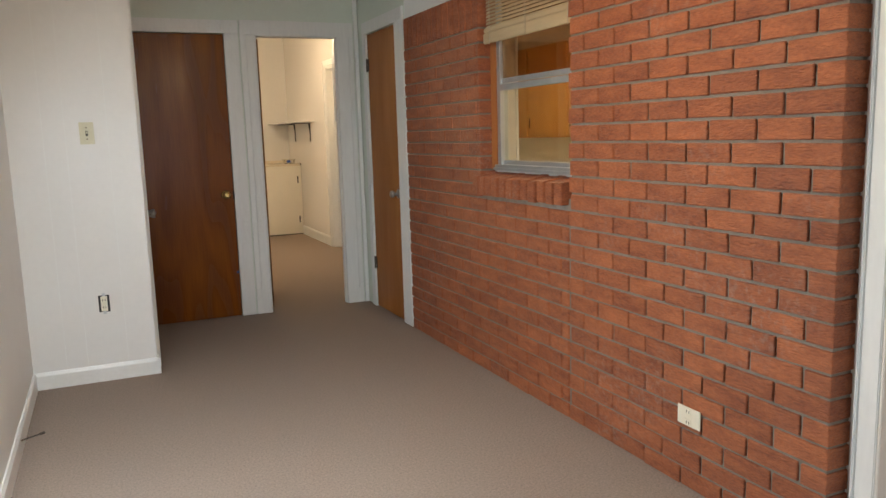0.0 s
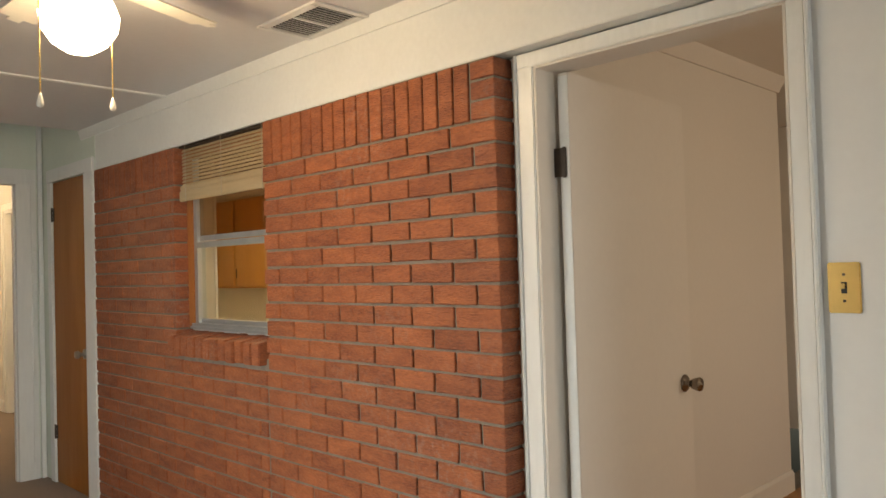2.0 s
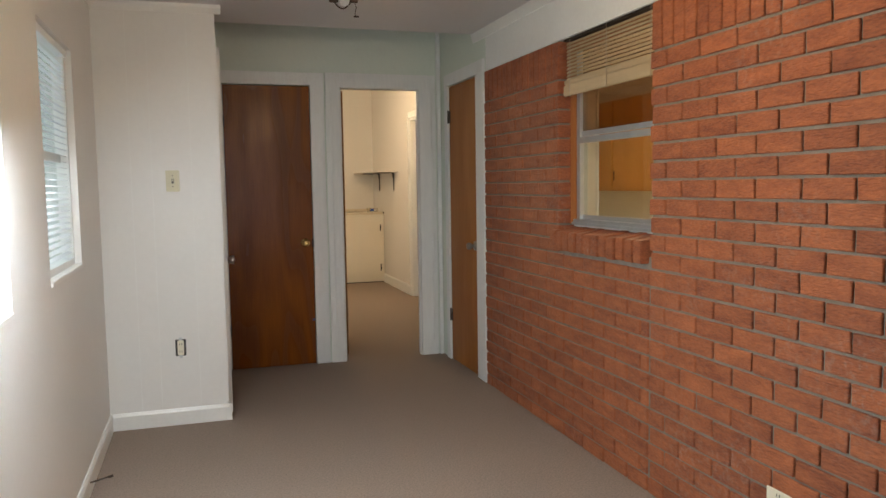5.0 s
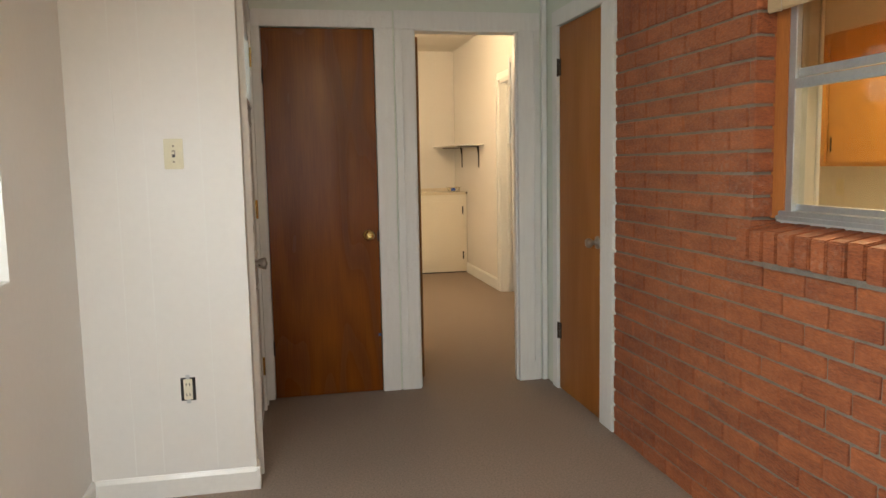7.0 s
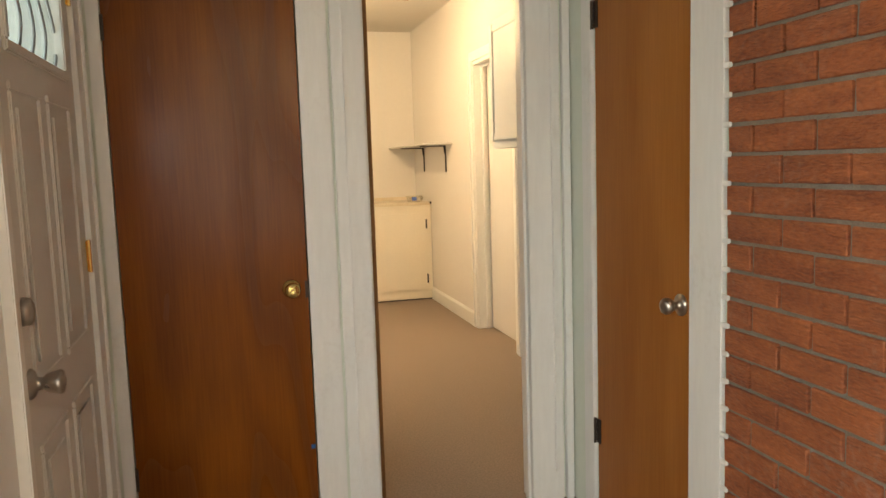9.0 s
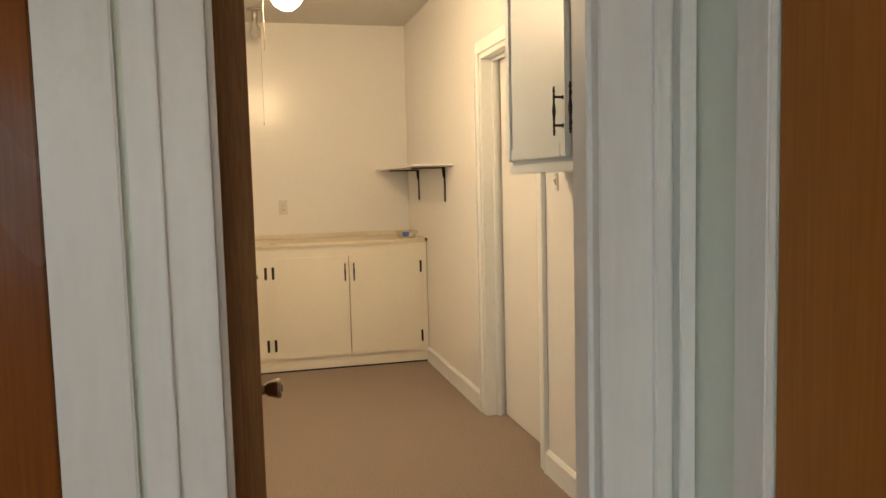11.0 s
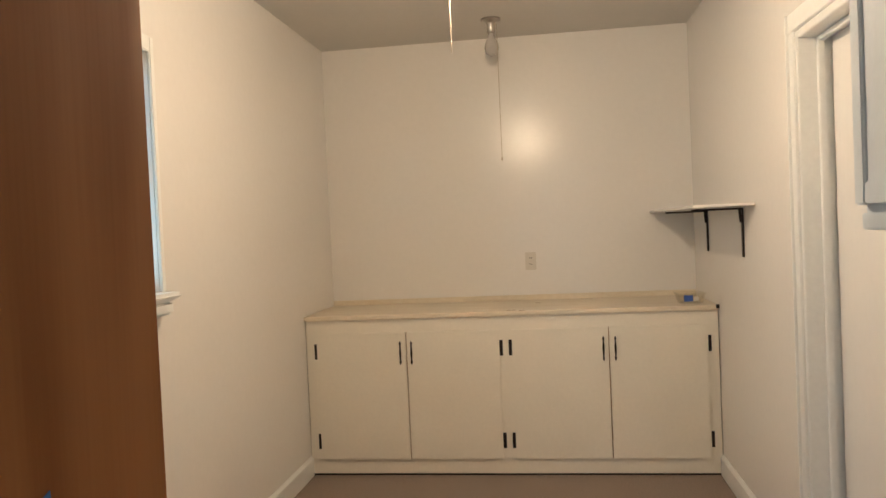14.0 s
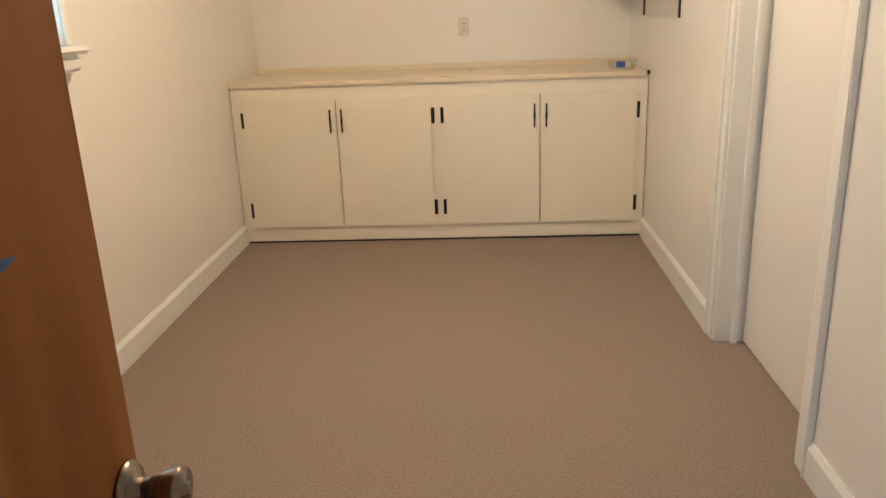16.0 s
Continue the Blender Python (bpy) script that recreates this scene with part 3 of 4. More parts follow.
for x0, x1, z0, z1 in ((0.10, 0.36, 0.86, 1.52), (0.43, 0.69, 0.86, 1.52), (0.10, 0.36, 0.16, 0.74), (0.43, 0.69, 0.16, 0.74)):
    bm = bmesh.new()
    for c in ((x0, x1, z0, z0 + 0.02), (x0, x1, z1 - 0.02, z1), (x0, x0 + 0.02, z0 + 0.02, z1 - 0.02), (x1 - 0.02, x1, z0 + 0.02, z1 - 0.02)):
        box(bm, c[0], c[1], -T - 0.007, -T, c[2], c[3])
    box(bm, x0 + 0.05, x1 - 0.05, -T - 0.006, -T, z0 + 0.05, z1 - 0.05)
    finish("panel", bm, M_FRONTDOOR, d6, bevel=0.004)
bm = bmesh.new()
for c in ((0.10, W - 0.10, 1.58, 1.605), (0.10, W - 0.10, 1.915, 1.94), (0.10, 0.125, 1.605, 1.915), (W - 0.125, W - 0.10, 1.605, 1.915)):
    box(bm, c[0], c[1], -T - 0.010, -T + 0.006, c[2], c[3])
finish("light_frame", bm, M_FRONTDOOR, d6, bevel=0.004)
pane = boxes("pane", M_GLASS, [(0.12, W - 0.12, -0.022, -0.018, 1.60, 1.92)], d6)
pane.visible_shadow = False
bm = bmesh.new()
for i in range(5):
    a = 0.155 + i * 0.12
    for k in range(10):
        u, v = k / 10, (k + 1) / 10
        f = lambda s: Vector((a + 0.05 * math.sin(s * math.pi * 2), -0.024, 1.60 + 0.32 * s))
        p, q = f(u), f(v)
        cyl(bm, 0.004, 0.004, (q - p).length, Matrix.Translation(p) @ (q - p).to_track_quat("Z", "Y").to_matrix().to_4x4(), 6)
finish("leading", bm, M_LEADING, d6)
tulip_knob(d6, pose(0.07, -T, 0.885, 90, 0, 0), M_NICKEL)
bm = bmesh.new()
lathe(bm, [(0.0005, 0), (0.031, 0), (0.029, 0.014), (0.018, 0.02), (0.0005, 0.021)], pose(0.07, -T, 1.04, 90, 0, 0))
finish("deadbolt", bm, M_NICKEL, d6, smooth=True)
for z in (0.25, 1.08, 1.85):
    hinge(d6, pose(W - 0.005, -T - 0.004, z), M_BRASS)


# ---- windows ----
def slatted(parent, mat, y0, y1, z0, z1, x, pitch, tilt, depth):
    n = int((z1 - z0) / pitch)
    me = None
    for i in range(n):
        if me is None:
            bm = bmesh.new()
            for v in box(bm, -depth / 2, depth / 2, y0, y1, -0.0008, 0.0008):
                v.co = pose(0, 0, 0, 0, tilt, 0) @ v.co
            o = finish("slat", bm, mat, parent)
            me = o.data
        else:
            o = new("slat", me)
            o.parent = parent
        o.location = (x, 0, z0 + (i + 0.5) * pitch)


def west_window(name, y0, y1, z0, z1, label):
    w = tagged(new(name), label, "window", kind="structure")
    boxes("frame", M_TRIM, [(-0.47, -0.40, y0, y0 + 0.03, z0, z1), (-0.47, -0.40, y1 - 0.03, y1, z0, z1), (-0.47, -0.40, y0 + 0.03, y1 - 0.03, z1 - 0.03, z1),
                            (-0.47, -0.40, y0 + 0.03, y1 - 0.03, z0, z0 + 0.035), (-0.468, -0.43, y0 + 0.03, y1 - 0.03, (z0 + z1) / 2 - 0.018, (z0 + z1) / 2 + 0.018)], w, bevel=0.002)
    p = boxes("pane", M_GLASS, [(-0.452, -0.448, y0 + 0.03, y1 - 0.03, z0 + 0.035, z1 - 0.03)], w)
    p.visible_shadow = False
    boxes("sill", M_TRIM, [(-0.40, -0.366, y0, y1, z0 - 0.012, z0 + 0.008)], w, bevel=0.003)
    boxes("head_rail", M_WHITEBLIND, [(-0.425, -0.39, y0 + 0.005, y1 - 0.005, z1 - 0.035, z1 - 0.003)], w, bevel=0.002)
    slatted(w, M_WHITEBLIND, y0 + 0.01, y1 - 0.01, z0 + 0.05, z1 - 0.04, -0.41, 0.026, 14, 0.024)
    return w


west_window("window_1", 3.02, 3.76, 0.98, 1.92, "white window with lowered white mini blinds")
west_window("window_2", 1.68, 2.44, 0.965, 1.92, "white window with lowered white mini blinds")

w3 = tagged(new("window_3"), "painted utility room window with a rounded sill", "window", kind="structure")
boxes("frame", M_TRIM, [(0.03, 0.10, 7.64, 7.68, 1.25, 2.15), (0.03, 0.06, 8.475, 8.495, 1.25, 2.15), (0.03, 0.10, 7.68, 8.475, 2.11, 2.15), (0.03, 0.10, 7.68, 8.475, 1.25, 1.29), (0.04, 0.08, 7.68, 8.475, 1.68, 1.72)], w3, bevel=0.003)
boxes("casing", M_TRIM, [(0.128, 0.142, 8.495, 8.525, 1.25, 2.21), (0.128, 0.142, 7.585, 7.64, 1.25, 2.21), (0.128, 0.144, 7.64, 8.495, 2.15, 2.21)], w3, bevel=0.004)
bm = bmesh.new()
box(bm, 0.10, 0.215, 7.55, 8.52, 1.222, 1.250)
box(bm, 0.128, 0.19, 7.58, 8.49, 1.165, 1.220)
finish("sill", bm, M_TRIM, w3, bevel=0.013)
p = boxes("pane", M_GLASS, [(0.048, 0.052, 7.68, 8.475, 1.29, 2.11)], w3)
p.visible_shadow = False

# pass-through window in the brick
w4 = tagged(new("window_4"), "aluminium sash window set in orange wood", "window", kind="structure")
boxes("wood_frame", M_WINWOOD, [(1.972, 2.0, 3.56, 3.632, 1.10, 2.03), (1.985, 2.0, 2.77, 2.83, 1.10, 2.03), (1.985, 2.0, 2.83, 3.56, 1.97, 2.03)], w4, bevel=0.002)
boxes("sash_frame", M_ALU, [(1.975, 2.02, 3.525, 3.56, 1.12, 1.97), (1.975, 2.02, 2.83, 2.865, 1.12, 1.97), (1.965, 2.03, 2.80, 3.58, 1.102, 1.128), (1.955, 1.975, 2.80, 3.58, 1.10, 1.113),
                            (1.985, 2.01, 2.865, 3.525, 1.545, 1.570), (1.968, 1.985, 2.865, 3.525, 1.508, 1.538), (1.99, 2.01, 2.865, 3.525, 1.13, 1.15)], w4, bevel=0.002)
p = boxes("pane", M_GLASS, [(1.998, 2.001, 2.865, 3.525, 1.15, 1.51)], w4)
q = boxes("pane", M_SCREEN, [(1.992, 1.995, 2.865, 3.525, 1.57, 1.97)], w4)
p.visible_shadow = q.visible_shadow = False
boxes("inner_casing", M_UTIL, [(2.10, 2.115, 3.58, 3.68, 1.03, 2.05), (2.10, 2.115, 2.72, 2.82, 1.03, 2.05), (2.02, 2.10, 3.585, 3.60, 1.10, 2.0), (2.02, 2.14, 2.75, 3.65, 1.08, 1.10)], w4, bevel=0.002)

bl = empty("roman_blind", pose(1.945, 3.19, 1.76), "tan slatted blind gathered up in the brick opening", "blind")
n = 11
for i in range(n):
    bm = bmesh.new()
    for v in box(bm, -0.0022, 0.0022, -0.415, 0.415, -0.0088, 0.0088):
        v.co = pose(0, 0, 0.075 + i * 0.0175, 0, 32, 0) @ v.co
    finish("slat", bm, M_BLIND, bl, bevel=0.002)
boxes("valance", M_BLIND, [(-0.022, -0.006, -0.415, 0.415, -0.012, 0.042), (-0.018, -0.006, -0.415, 0.415, 0.044, 0.068)], bl, bevel=0.004)
boxes("head_rail", M_DARK, [(-0.02, 0.02, -0.415, 0.415, 0.262, 0.272)], bl)
for y in (-0.38, -0.02, 0.34):
    bm = bmesh.new()
    cyl(bm, 0.0015, 0.0015, 0.29, pose(-0.024, y, -0.02), 6)
    finish("cord", bm, M_CORD, bl)


# ---- ceiling fans ----
def ceiling_fan(m, label, blade_mat, drop, r_blade, spin, globe_mat, globe, chain):
    """Hangs from its origin at the ceiling."""
    f = empty("ceiling_fan", m, label, "ceiling fan")
    bm = bmesh.new()
    lathe(bm, [(0.0005, 0), (0.085, 0), (0.085, -0.02), (0.10, -0.03), (0.105, -0.07 - drop * 0.2), (0.09, -0.10 - drop * 0.4), (0.06, -0.115 - drop * 0.6), (0.055, -0.14 - drop), (0.0005, -0.14 - drop)])
    finish("motor", bm, M_FANWHITE, f, smooth=True)
    zb = -0.095 - drop * 0.5
    for i in range(5):
        b = bmesh.new()
        box(b, 0.14, r_blade, -0.055, 0.055, -0.003, 0.003)
        bmesh.ops.bevel(b, geom=[e for e in b.edges if abs(e.verts[0].co.z - e.verts[1].co.z) > 0.004], offset=0.035, segments=4, affect="EDGES")
        finish("blade", b, blade_mat, f, pose(0, 0, zb, 9, 0, spin + 72 * i))
        b = bmesh.new()
        box(b, 0.085, 0.19, -0.014, 0.014, -0.009, -0.003)
        finish("bracket", b, M_BRASS if blade_mat == M_FANWHITE else M_DARK, f, pose(0, 0, zb, 9, 0, spin + 72 * i), bevel=0.003)
    bm = bmesh.new()
    gw, gh, gz = globe
    lathe(bm, [(gw * 0.55, gz + gh), (gw * 0.85, gz + gh * 0.86), (gw, gz + gh * 0.62), (gw * 0.95, gz + gh * 0.40), (gw * 0.7, gz + gh * 0.17), (gw * 0.35, gz + gh * 0.03), (0.0005, gz)])
    g = finish("globe", bm, globe_mat, f, smooth=True)
    g.visible_shadow = False
    for x, y, l in chain:
        bm = bmesh.new()
        cyl(bm, 0.0017, 0.0017, l, pose(x, y, gz + gh * 0.75 - l), 6)
        for k in range(int(l / 0.008)):
            bmesh.ops.create_icosphere(bm, subdivisions=1, radius=0.0028, matrix=Matrix.Translation((x, y, gz + gh * 0.75 - k * 0.008)))
        finish("pull_chain", bm, M_BRASS if blade_mat == M_FANWHITE else M_CORD, f)
        if blade_mat != M_FANWHITE:
            continue
        bm = bmesh.new()
        lathe(bm, [(0.0005, 0), (0.008, 0.004), (0.009, 0.012), (0.005, 0.03), (0.002, 0.038), (0.0005, 0.038)], pose(x, y, gz + gh * 0.75 - l - 0.036), 12)
        finish("pull_knob", bm, M_FANWHITE, f, smooth=True)
    return f


ceiling_fan(pose(0.89, 2.05, 2.30), "white ceiling fan with a lit frosted globe", M_FANWHITE, 0.0, 0.52, 20, M_FROST, (0.103, 0.17, -0.315), ((-0.118, -0.05, 0.262), (0.086, 0.0, 0.238)))
ceiling_fan(pose(1.41, 8.28, 2.665), "ceiling fan with brown wooden blades and lit globe", M_FANWOOD, 0.14, 0.60, 24, M_FROST_W, (0.085, 0.15, -0.462), ((-0.11, 0.02, 0.30),))

# ---- fixtures ----
v = empty("air_vent", pose(1.774, 2.205, 2.30), "white ceiling air register with dark slots", "vent")
boxes("frame", M_VENT, [(-0.125, 0.125, -0.19, -0.16, -0.008, 0), (-0.125, 0.125, 0.16, 0.19, -0.008, 0), (-0.125, -0.085, -0.16, 0.16, -0.008, 0), (0.085, 0.125, -0.16, 0.16, -0.008, 0), (-0.085, 0.085, -0.008, 0.008, -0.008, 0)], v, bevel=0.003)
boxes("duct", M_HOLE, [(-0.085, 0.085, -0.16, 0.16, -0.001, 0.0)], v)
bm = bmesh.new()
for y0, k in ((-0.15, 7), (0.022, 7)):
    for i in range(k):
        for q in box(bm, -0.083, 0.083, -0.006, 0.006, -0.0008, 0.0008):
            q.co = pose(0, y0 + i * 0.02, -0.006, 35, 0, 0) @ q.co
finish("louvre", bm, M_VENT, v)

r = empty("ceiling_lampholder", pose(0.90, 4.10, 2.30), "bare ceiling wiring fitting with a dangling wire", "light fitting")
bm = bmesh.new()
lathe(bm, [(0.0005, 0), (0.055, 0), (0.055, -0.006), (0.03, -0.010), (0.0005, -0.012)])
finish("plate", bm, M_VENT, r, smooth=True)
boxes("bracket", M_ALU, [(-0.022, 0.026, -0.016, 0.016, -0.048, -0.011)], r, bevel=0.004)
boxes("clamp", M_DARK, [(-0.078, -0.030, -0.008, 0.008, -0.030, -0.006)], r, bevel=0.003)
boxes("clamp", M_DARK, [(0.030, 0.074, -0.007, 0.007, -0.026, -0.008)], r, bevel=0.003)
bm = bmesh.new()
loop = [Vector((-0.055 + 0.011 * k, -0.012, -0.028 - 0.034 * math.sin(math.pi * k / 8))) for k in range(9)]
for a, b in zip(loop, loop[1:]):
    cyl(bm, 0.004, 0.004, (b - a).length, Matrix.Translation(a) @ (b - a).to_track_quat("Z", "Y").to_matrix().to_4x4(), 8)
finish("cable", bm, M_DARK, r)
bm = bmesh.new()
pts = [Vector((0.02, 0, -0.015)), Vector((0.055, 0, -0.02)), Vector((0.065, 0, -0.05)), Vector((0.058, 0, -0.085)), Vector((0.064, 0, -0.095))]
for a, b in zip(pts, pts[1:]):
    cyl(bm, 0.002, 0.002, (b - a).length, Matrix.Translation(a) @ (b - a).to_track_quat("Z", "Y").to_matrix().to_4x4(), 8)
box(bm, 0.05, 0.078, -0.006, 0.006, -0.10, -0.094)
finish("wire", bm, M_DARK, r)

b = empty("pull_chain_lamp", pose(1.30, 10.34, 2.665), "bare unlit bulb in a ceiling socket with string", "lamp")
bm = bmesh.new()
lathe(bm, [(0.0005, 0), (0.058, 0), (0.058, -0.012), (0.03, -0.018), (0.024, -0.03), (0.024, -0.08), (0.02, -0.085), (0.0005, -0.085)])
finish("socket", bm, M_NICKEL, b, smooth=True)
bm = bmesh.new()
lathe(bm, [(0.014, -0.08), (0.018, -0.10), (0.036, -0.14), (0.042, -0.17), (0.036, -0.20), (0.015, -0.213), (0.0005, -0.215)])
finish("bulb", bm, M_BULB, b, smooth=True)
bm = bmesh.new()
cyl(bm, 0.0018, 0.0018, 0.78, pose(0.035, -0.02, -0.82), 6)
lathe(bm, [(0.0005, 0), (0.004, 0.003), (0.004, 0.02), (0.0005, 0.023)], pose(0.035, -0.02, -0.84), 8)
finish("string", bm, M_CORD, b)


def plate(name, m, w, h, mat, kind, label, category):
    """A wall plate in the xz plane, facing -y: 'switch', 'outlet' or 'bare'."""
    p = empty(name, m, label, category)
    if kind != "bare":
        boxes("cover", mat, [(-w / 2, w / 2, -0.006, 0, -h / 2, h / 2)], p, bevel=0.0025)
    else:
        boxes("box", M_HOLE, [(-w / 2, w / 2, -0.002, 0, -h / 2, h / 2)], p)
        boxes("receptacle", mat, [(-w * 0.3, w * 0.3, -0.008, -0.002, -h * 0.45, h * 0.45)], p, bevel=0.002)
        boxes("strap", M_ALU, [(-0.008, 0.008, -0.0045, -0.002, -h * 0.62, h * 0.62)], p, bevel=0.001)
    if kind == "switch":
        boxes("slot", M_HOLE, [(-0.006, 0.006, -0.0066, -0.006, -0.013, 0.013)], p)
        boxes("toggle", mat, [(-0.004, 0.004, -0.016, -0.006, -0.002, 0.010)], p, bevel=0.001)
        for z in (-0.03, 0.03):
            boxes("screw", M_DARK, [(-0.003, 0.003, -0.0068, -0.006, z - 0.003, z + 0.003)], p)
    else:
        y = -0.0062 if kind == "outlet" else -0.0082
        if kind == "outlet":
            for z in (-0.02, 0.02):
                boxes("receptacle", mat, [(-0.016, 0.016, -0.0085, -0.006, z - 0.013, z + 0.013)], p, bevel=0.003)
            y = -0.0087
        for x, z in ((-0.006, -0.02), (0.006, -0.02), (-0.006, 0.02), (0.006, 0.02)):
            boxes("slot", M_HOLE, [(x - 0.0015, x + 0.0015, y - 0.0005, y + 0.001, z - 0.005, z + 0.005)], p)
    return p


plate("light_switch", pose(0.001, 4.464, 1.354), 0.07, 0.115, M_AGEDBRASS, "switch", "brass light switch plate on the white panelling", "switch")
plate("wall_outlet", pose(0.005, 4.464, 0.433), 0.056, 0.092, M_PLATE, "bare", "bare ivory outlet without its cover plate", "outlet")
plate("light_switch", pose(1.985, 0.484, 1.302, 0, 0, -90), 0.07, 0.115, M_BRASS, "switch", "polished brass plate beside the bedroom door", "switch")
plate("wall_outlet", pose(1.899, 2.005, 0.272, 0, 0, -90), 0.115, 0.07, M_PLATE, "outlet", "ivory outlet plate set in the brick", "outlet")
plate("wall_outlet", pose(1.465, 10.80, 1.204), 0.07, 0.115, M_PLATEW, "outlet", "white duplex outlet above the counter", "outlet")
plate("thermostat_switch", pose(2.50, 7.625, 1.362, 0, 0, -90), 0.04, 0.08, M_PLATEW, "switch", "small white switch plate below the cabinet", "switch")
plate("wall_outlet", pose(4.2, 6.05, 1.08, 0, 0, -90), 0.07, 0.115, M_PLATE, "outlet", "ivory outlet on the kitchen wall", "outlet")

c = empty("coax_cable", pose(-0.358, 3.55, 0.055), "dark cable stub poking from the baseboard", "cable")
bm = bmesh.new()
cyl(bm, 0.0035, 0.0035, 0.075, pose(0, 0, 0, 0, 80, 8), 8)
cyl(bm, 0.006, 0.006, 0.02, pose(0.072, 0.010, 0.012, 0, 80, 8), 8)
finish("lead", bm, M_DARK, c)

# ---- utility room furniture ----
cab = empty("base_cabinet", pose(0.132, 10.167, 0), "cream painted built-in base cabinet with four doors", "cabinet")
CW = 2.364
boxes("body", M_CREAM, [(0, CW, 0.0, 0.62, 0.012, 0.925)], cab, bevel=0.002)
# solid black strip painted as the shade under the cabinet
boxes("toe_shade_strip", M_HOLE, [(0.005, CW - 0.005, 0.010, 0.60, 0.0, 0.012)], cab)
boxes("countertop", M_COUNTER, [(-0.003, CW + 0.003, -0.018, 0.632, 0.925, 0.952)], cab, bevel=0.004)
boxes("back_lip", M_COUNTER, [(0, CW, 0.612, 0.632, 0.952, 0.985)], cab, bevel=0.003)
boxes("end_cap", M_BLACK, [(CW - 0.012, CW + 0.004, -0.021, -0.006, 0.935, 0.956)], cab)
for x, y, w in ((1.20, 0.03, 0.05), (1.27, 0.006, 0.03), (1.72, 0.02, 0.07), (1.36, 0.40, 0.03)):
    boxes("counter_chip", M_EDGE if w < 0.06 else M_PLATEW, [(x, x + w, y, y + 0.008, 0.952, 0.9535)], cab)
for x0, x1, side in ((0.068, 0.604, 1), (0.610, 1.150, -1), (1.222, 1.764, 1), (1.770, 2.305, -1)):
    dr = boxes("door", M_CREAM, [(x0, x1, -0.018, -0.001, 0.098, 0.848)], cab, bevel=0.004)
    if side > 0:
        # brown strip standing in for the shadow line where two doors meet
        boxes("door_gap_shade", M_EDGE, [(x1 + 0.001, x1 + 0.005, -0.003, -0.0005, 0.10, 0.846)], cab)
    hx = x1 - 0.03 if side > 0 else x0 + 0.03
    bm = bmesh.new()
    lathe(bm, [(0.0005, -0.068), (0.003, -0.066), (0.006, -0.055), (0.0035, -0.045), (0.0065, 0), (0.0035, 0.045), (0.006, 0.055), (0.003, 0.066), (0.0005, 0.068)], pose(hx, -0.038, 0.73), 12)
    for z in (0.68, 0.78):
        cyl(bm, 0.004, 0.004, 0.022, pose(hx, -0.017, z, 90, 0, 0), 8)
    finish("handle", bm, M_BLACK, dr, smooth=True)
    hz = x0 - 0.008 if side > 0 else x1 + 0.008
    for z in (0.205, 0.742):
        bm = bmesh.new()
        box(bm, hz - 0.011, hz + 0.011, -0.0035, 0.0, z - 0.045, z + 0.045)
        cyl(bm, 0.006, 0.006, 0.07, pose(hz + 0.005 * side, -0.008, z - 0.035), 10)
        finish("hinge", bm, M_BLACK, dr, bevel=0.001)

wc = empty("wall_cabinet", pose(2.50, 6.905, 1.403, 0, 0, -90), "grey-white painted wall cabinet with panelled doors", "cabinet")
boxes("body", M_CABPAINT, [(-0.655, 0.655, -0.228, -0.001, 0, 0.78)], wc, bevel=0.003)
boxes("bottom_rail", M_CABPAINT, [(-0.66, 0.66, -0.236, -0.229, -0.006, 0.03)], wc, bevel=0.003)
for x0, x1, hx in ((-0.655, -0.042, -0.062), (0.036, 0.645, 0.074)):
    dr = boxes("door", M_CABPAINT, [(x0 + 0.045, x1 - 0.045, -0.243, -0.230, 0.095, 0.70)], wc)
    boxes("door_frame", M_CABPAINT, [(x0, x0 + 0.05, -0.252, -0.230, 0.047, 0.75), (x1 - 0.05, x1, -0.252, -0.230, 0.047, 0.75), (x0 + 0.05, x1 - 0.05, -0.2515, -0.230, 0.047, 0.097), (x0 + 0.05, x1 - 0.05, -0.2515, -0.230, 0.70, 0.75)], dr, bevel=0.004)
    bm = bmesh.new()
    lathe(bm, [(q, 0.84 * h) for q, h in [(0.0005, -0.10), (0.004, -0.096), (0.003, -0.088), (0.006, -0.082), (0.003, -0.075), (0.005, -0.06), (0.0035, -0.04), (0.007, 0), (0.0035, 0.04), (0.005, 0.06), (0.003, 0.075), (0.006, 0.082), (0.003, 0.088), (0.004, 0.096), (0.0005, 0.10)]], pose(hx, -0.285, 0.20), 12)
    for z in (0.152, 0.248):
        cyl(bm, 0.0045, 0.0045, 0.034, pose(hx, -0.251, z, 90, 0, 0), 8)
        cyl(bm, 0.008, 0.008, 0.003, pose(hx, -0.251, z, 90, 0, 0), 10)
    finish("handle", bm, M_BLACK, dr, smooth=True)

sh = empty("corner_shelf", pose(2.50, 10.80, 1.478), "thin white corner shelf on two black iron brackets", "shelf")
bm = bmesh.new()
box(bm, -0.27, -0.001, -1.47, -0.001, 0.004, 0.016)
finish("board", bm, M_UTIL, sh, bevel=0.002)

tub = empty("plastic_tub", pose(2.375, 10.32, 0.952), "clear plastic tub with a blue label", "container")
bm = bmesh.new()
lathe(bm, [(0.085, 0.0), (0.105, 0.055), (0.112, 0.056), (0.112, 0.059), (0.102, 0.059), (0.082, 0.003)], pose(0, 0, 0, 0, 0, 45), 4)
finish("tub_wall", bm, M_CLEAR, tub)
boxes("label", M_LABEL, [(-0.045, 0.005, -0.0775, -0.0755, 0.015, 0.05)], tub)
boxes("label_white", M_PLATEW, [(0.008, 0.035, -0.0775, -0.0755, 0.018, 0.042)], tub)

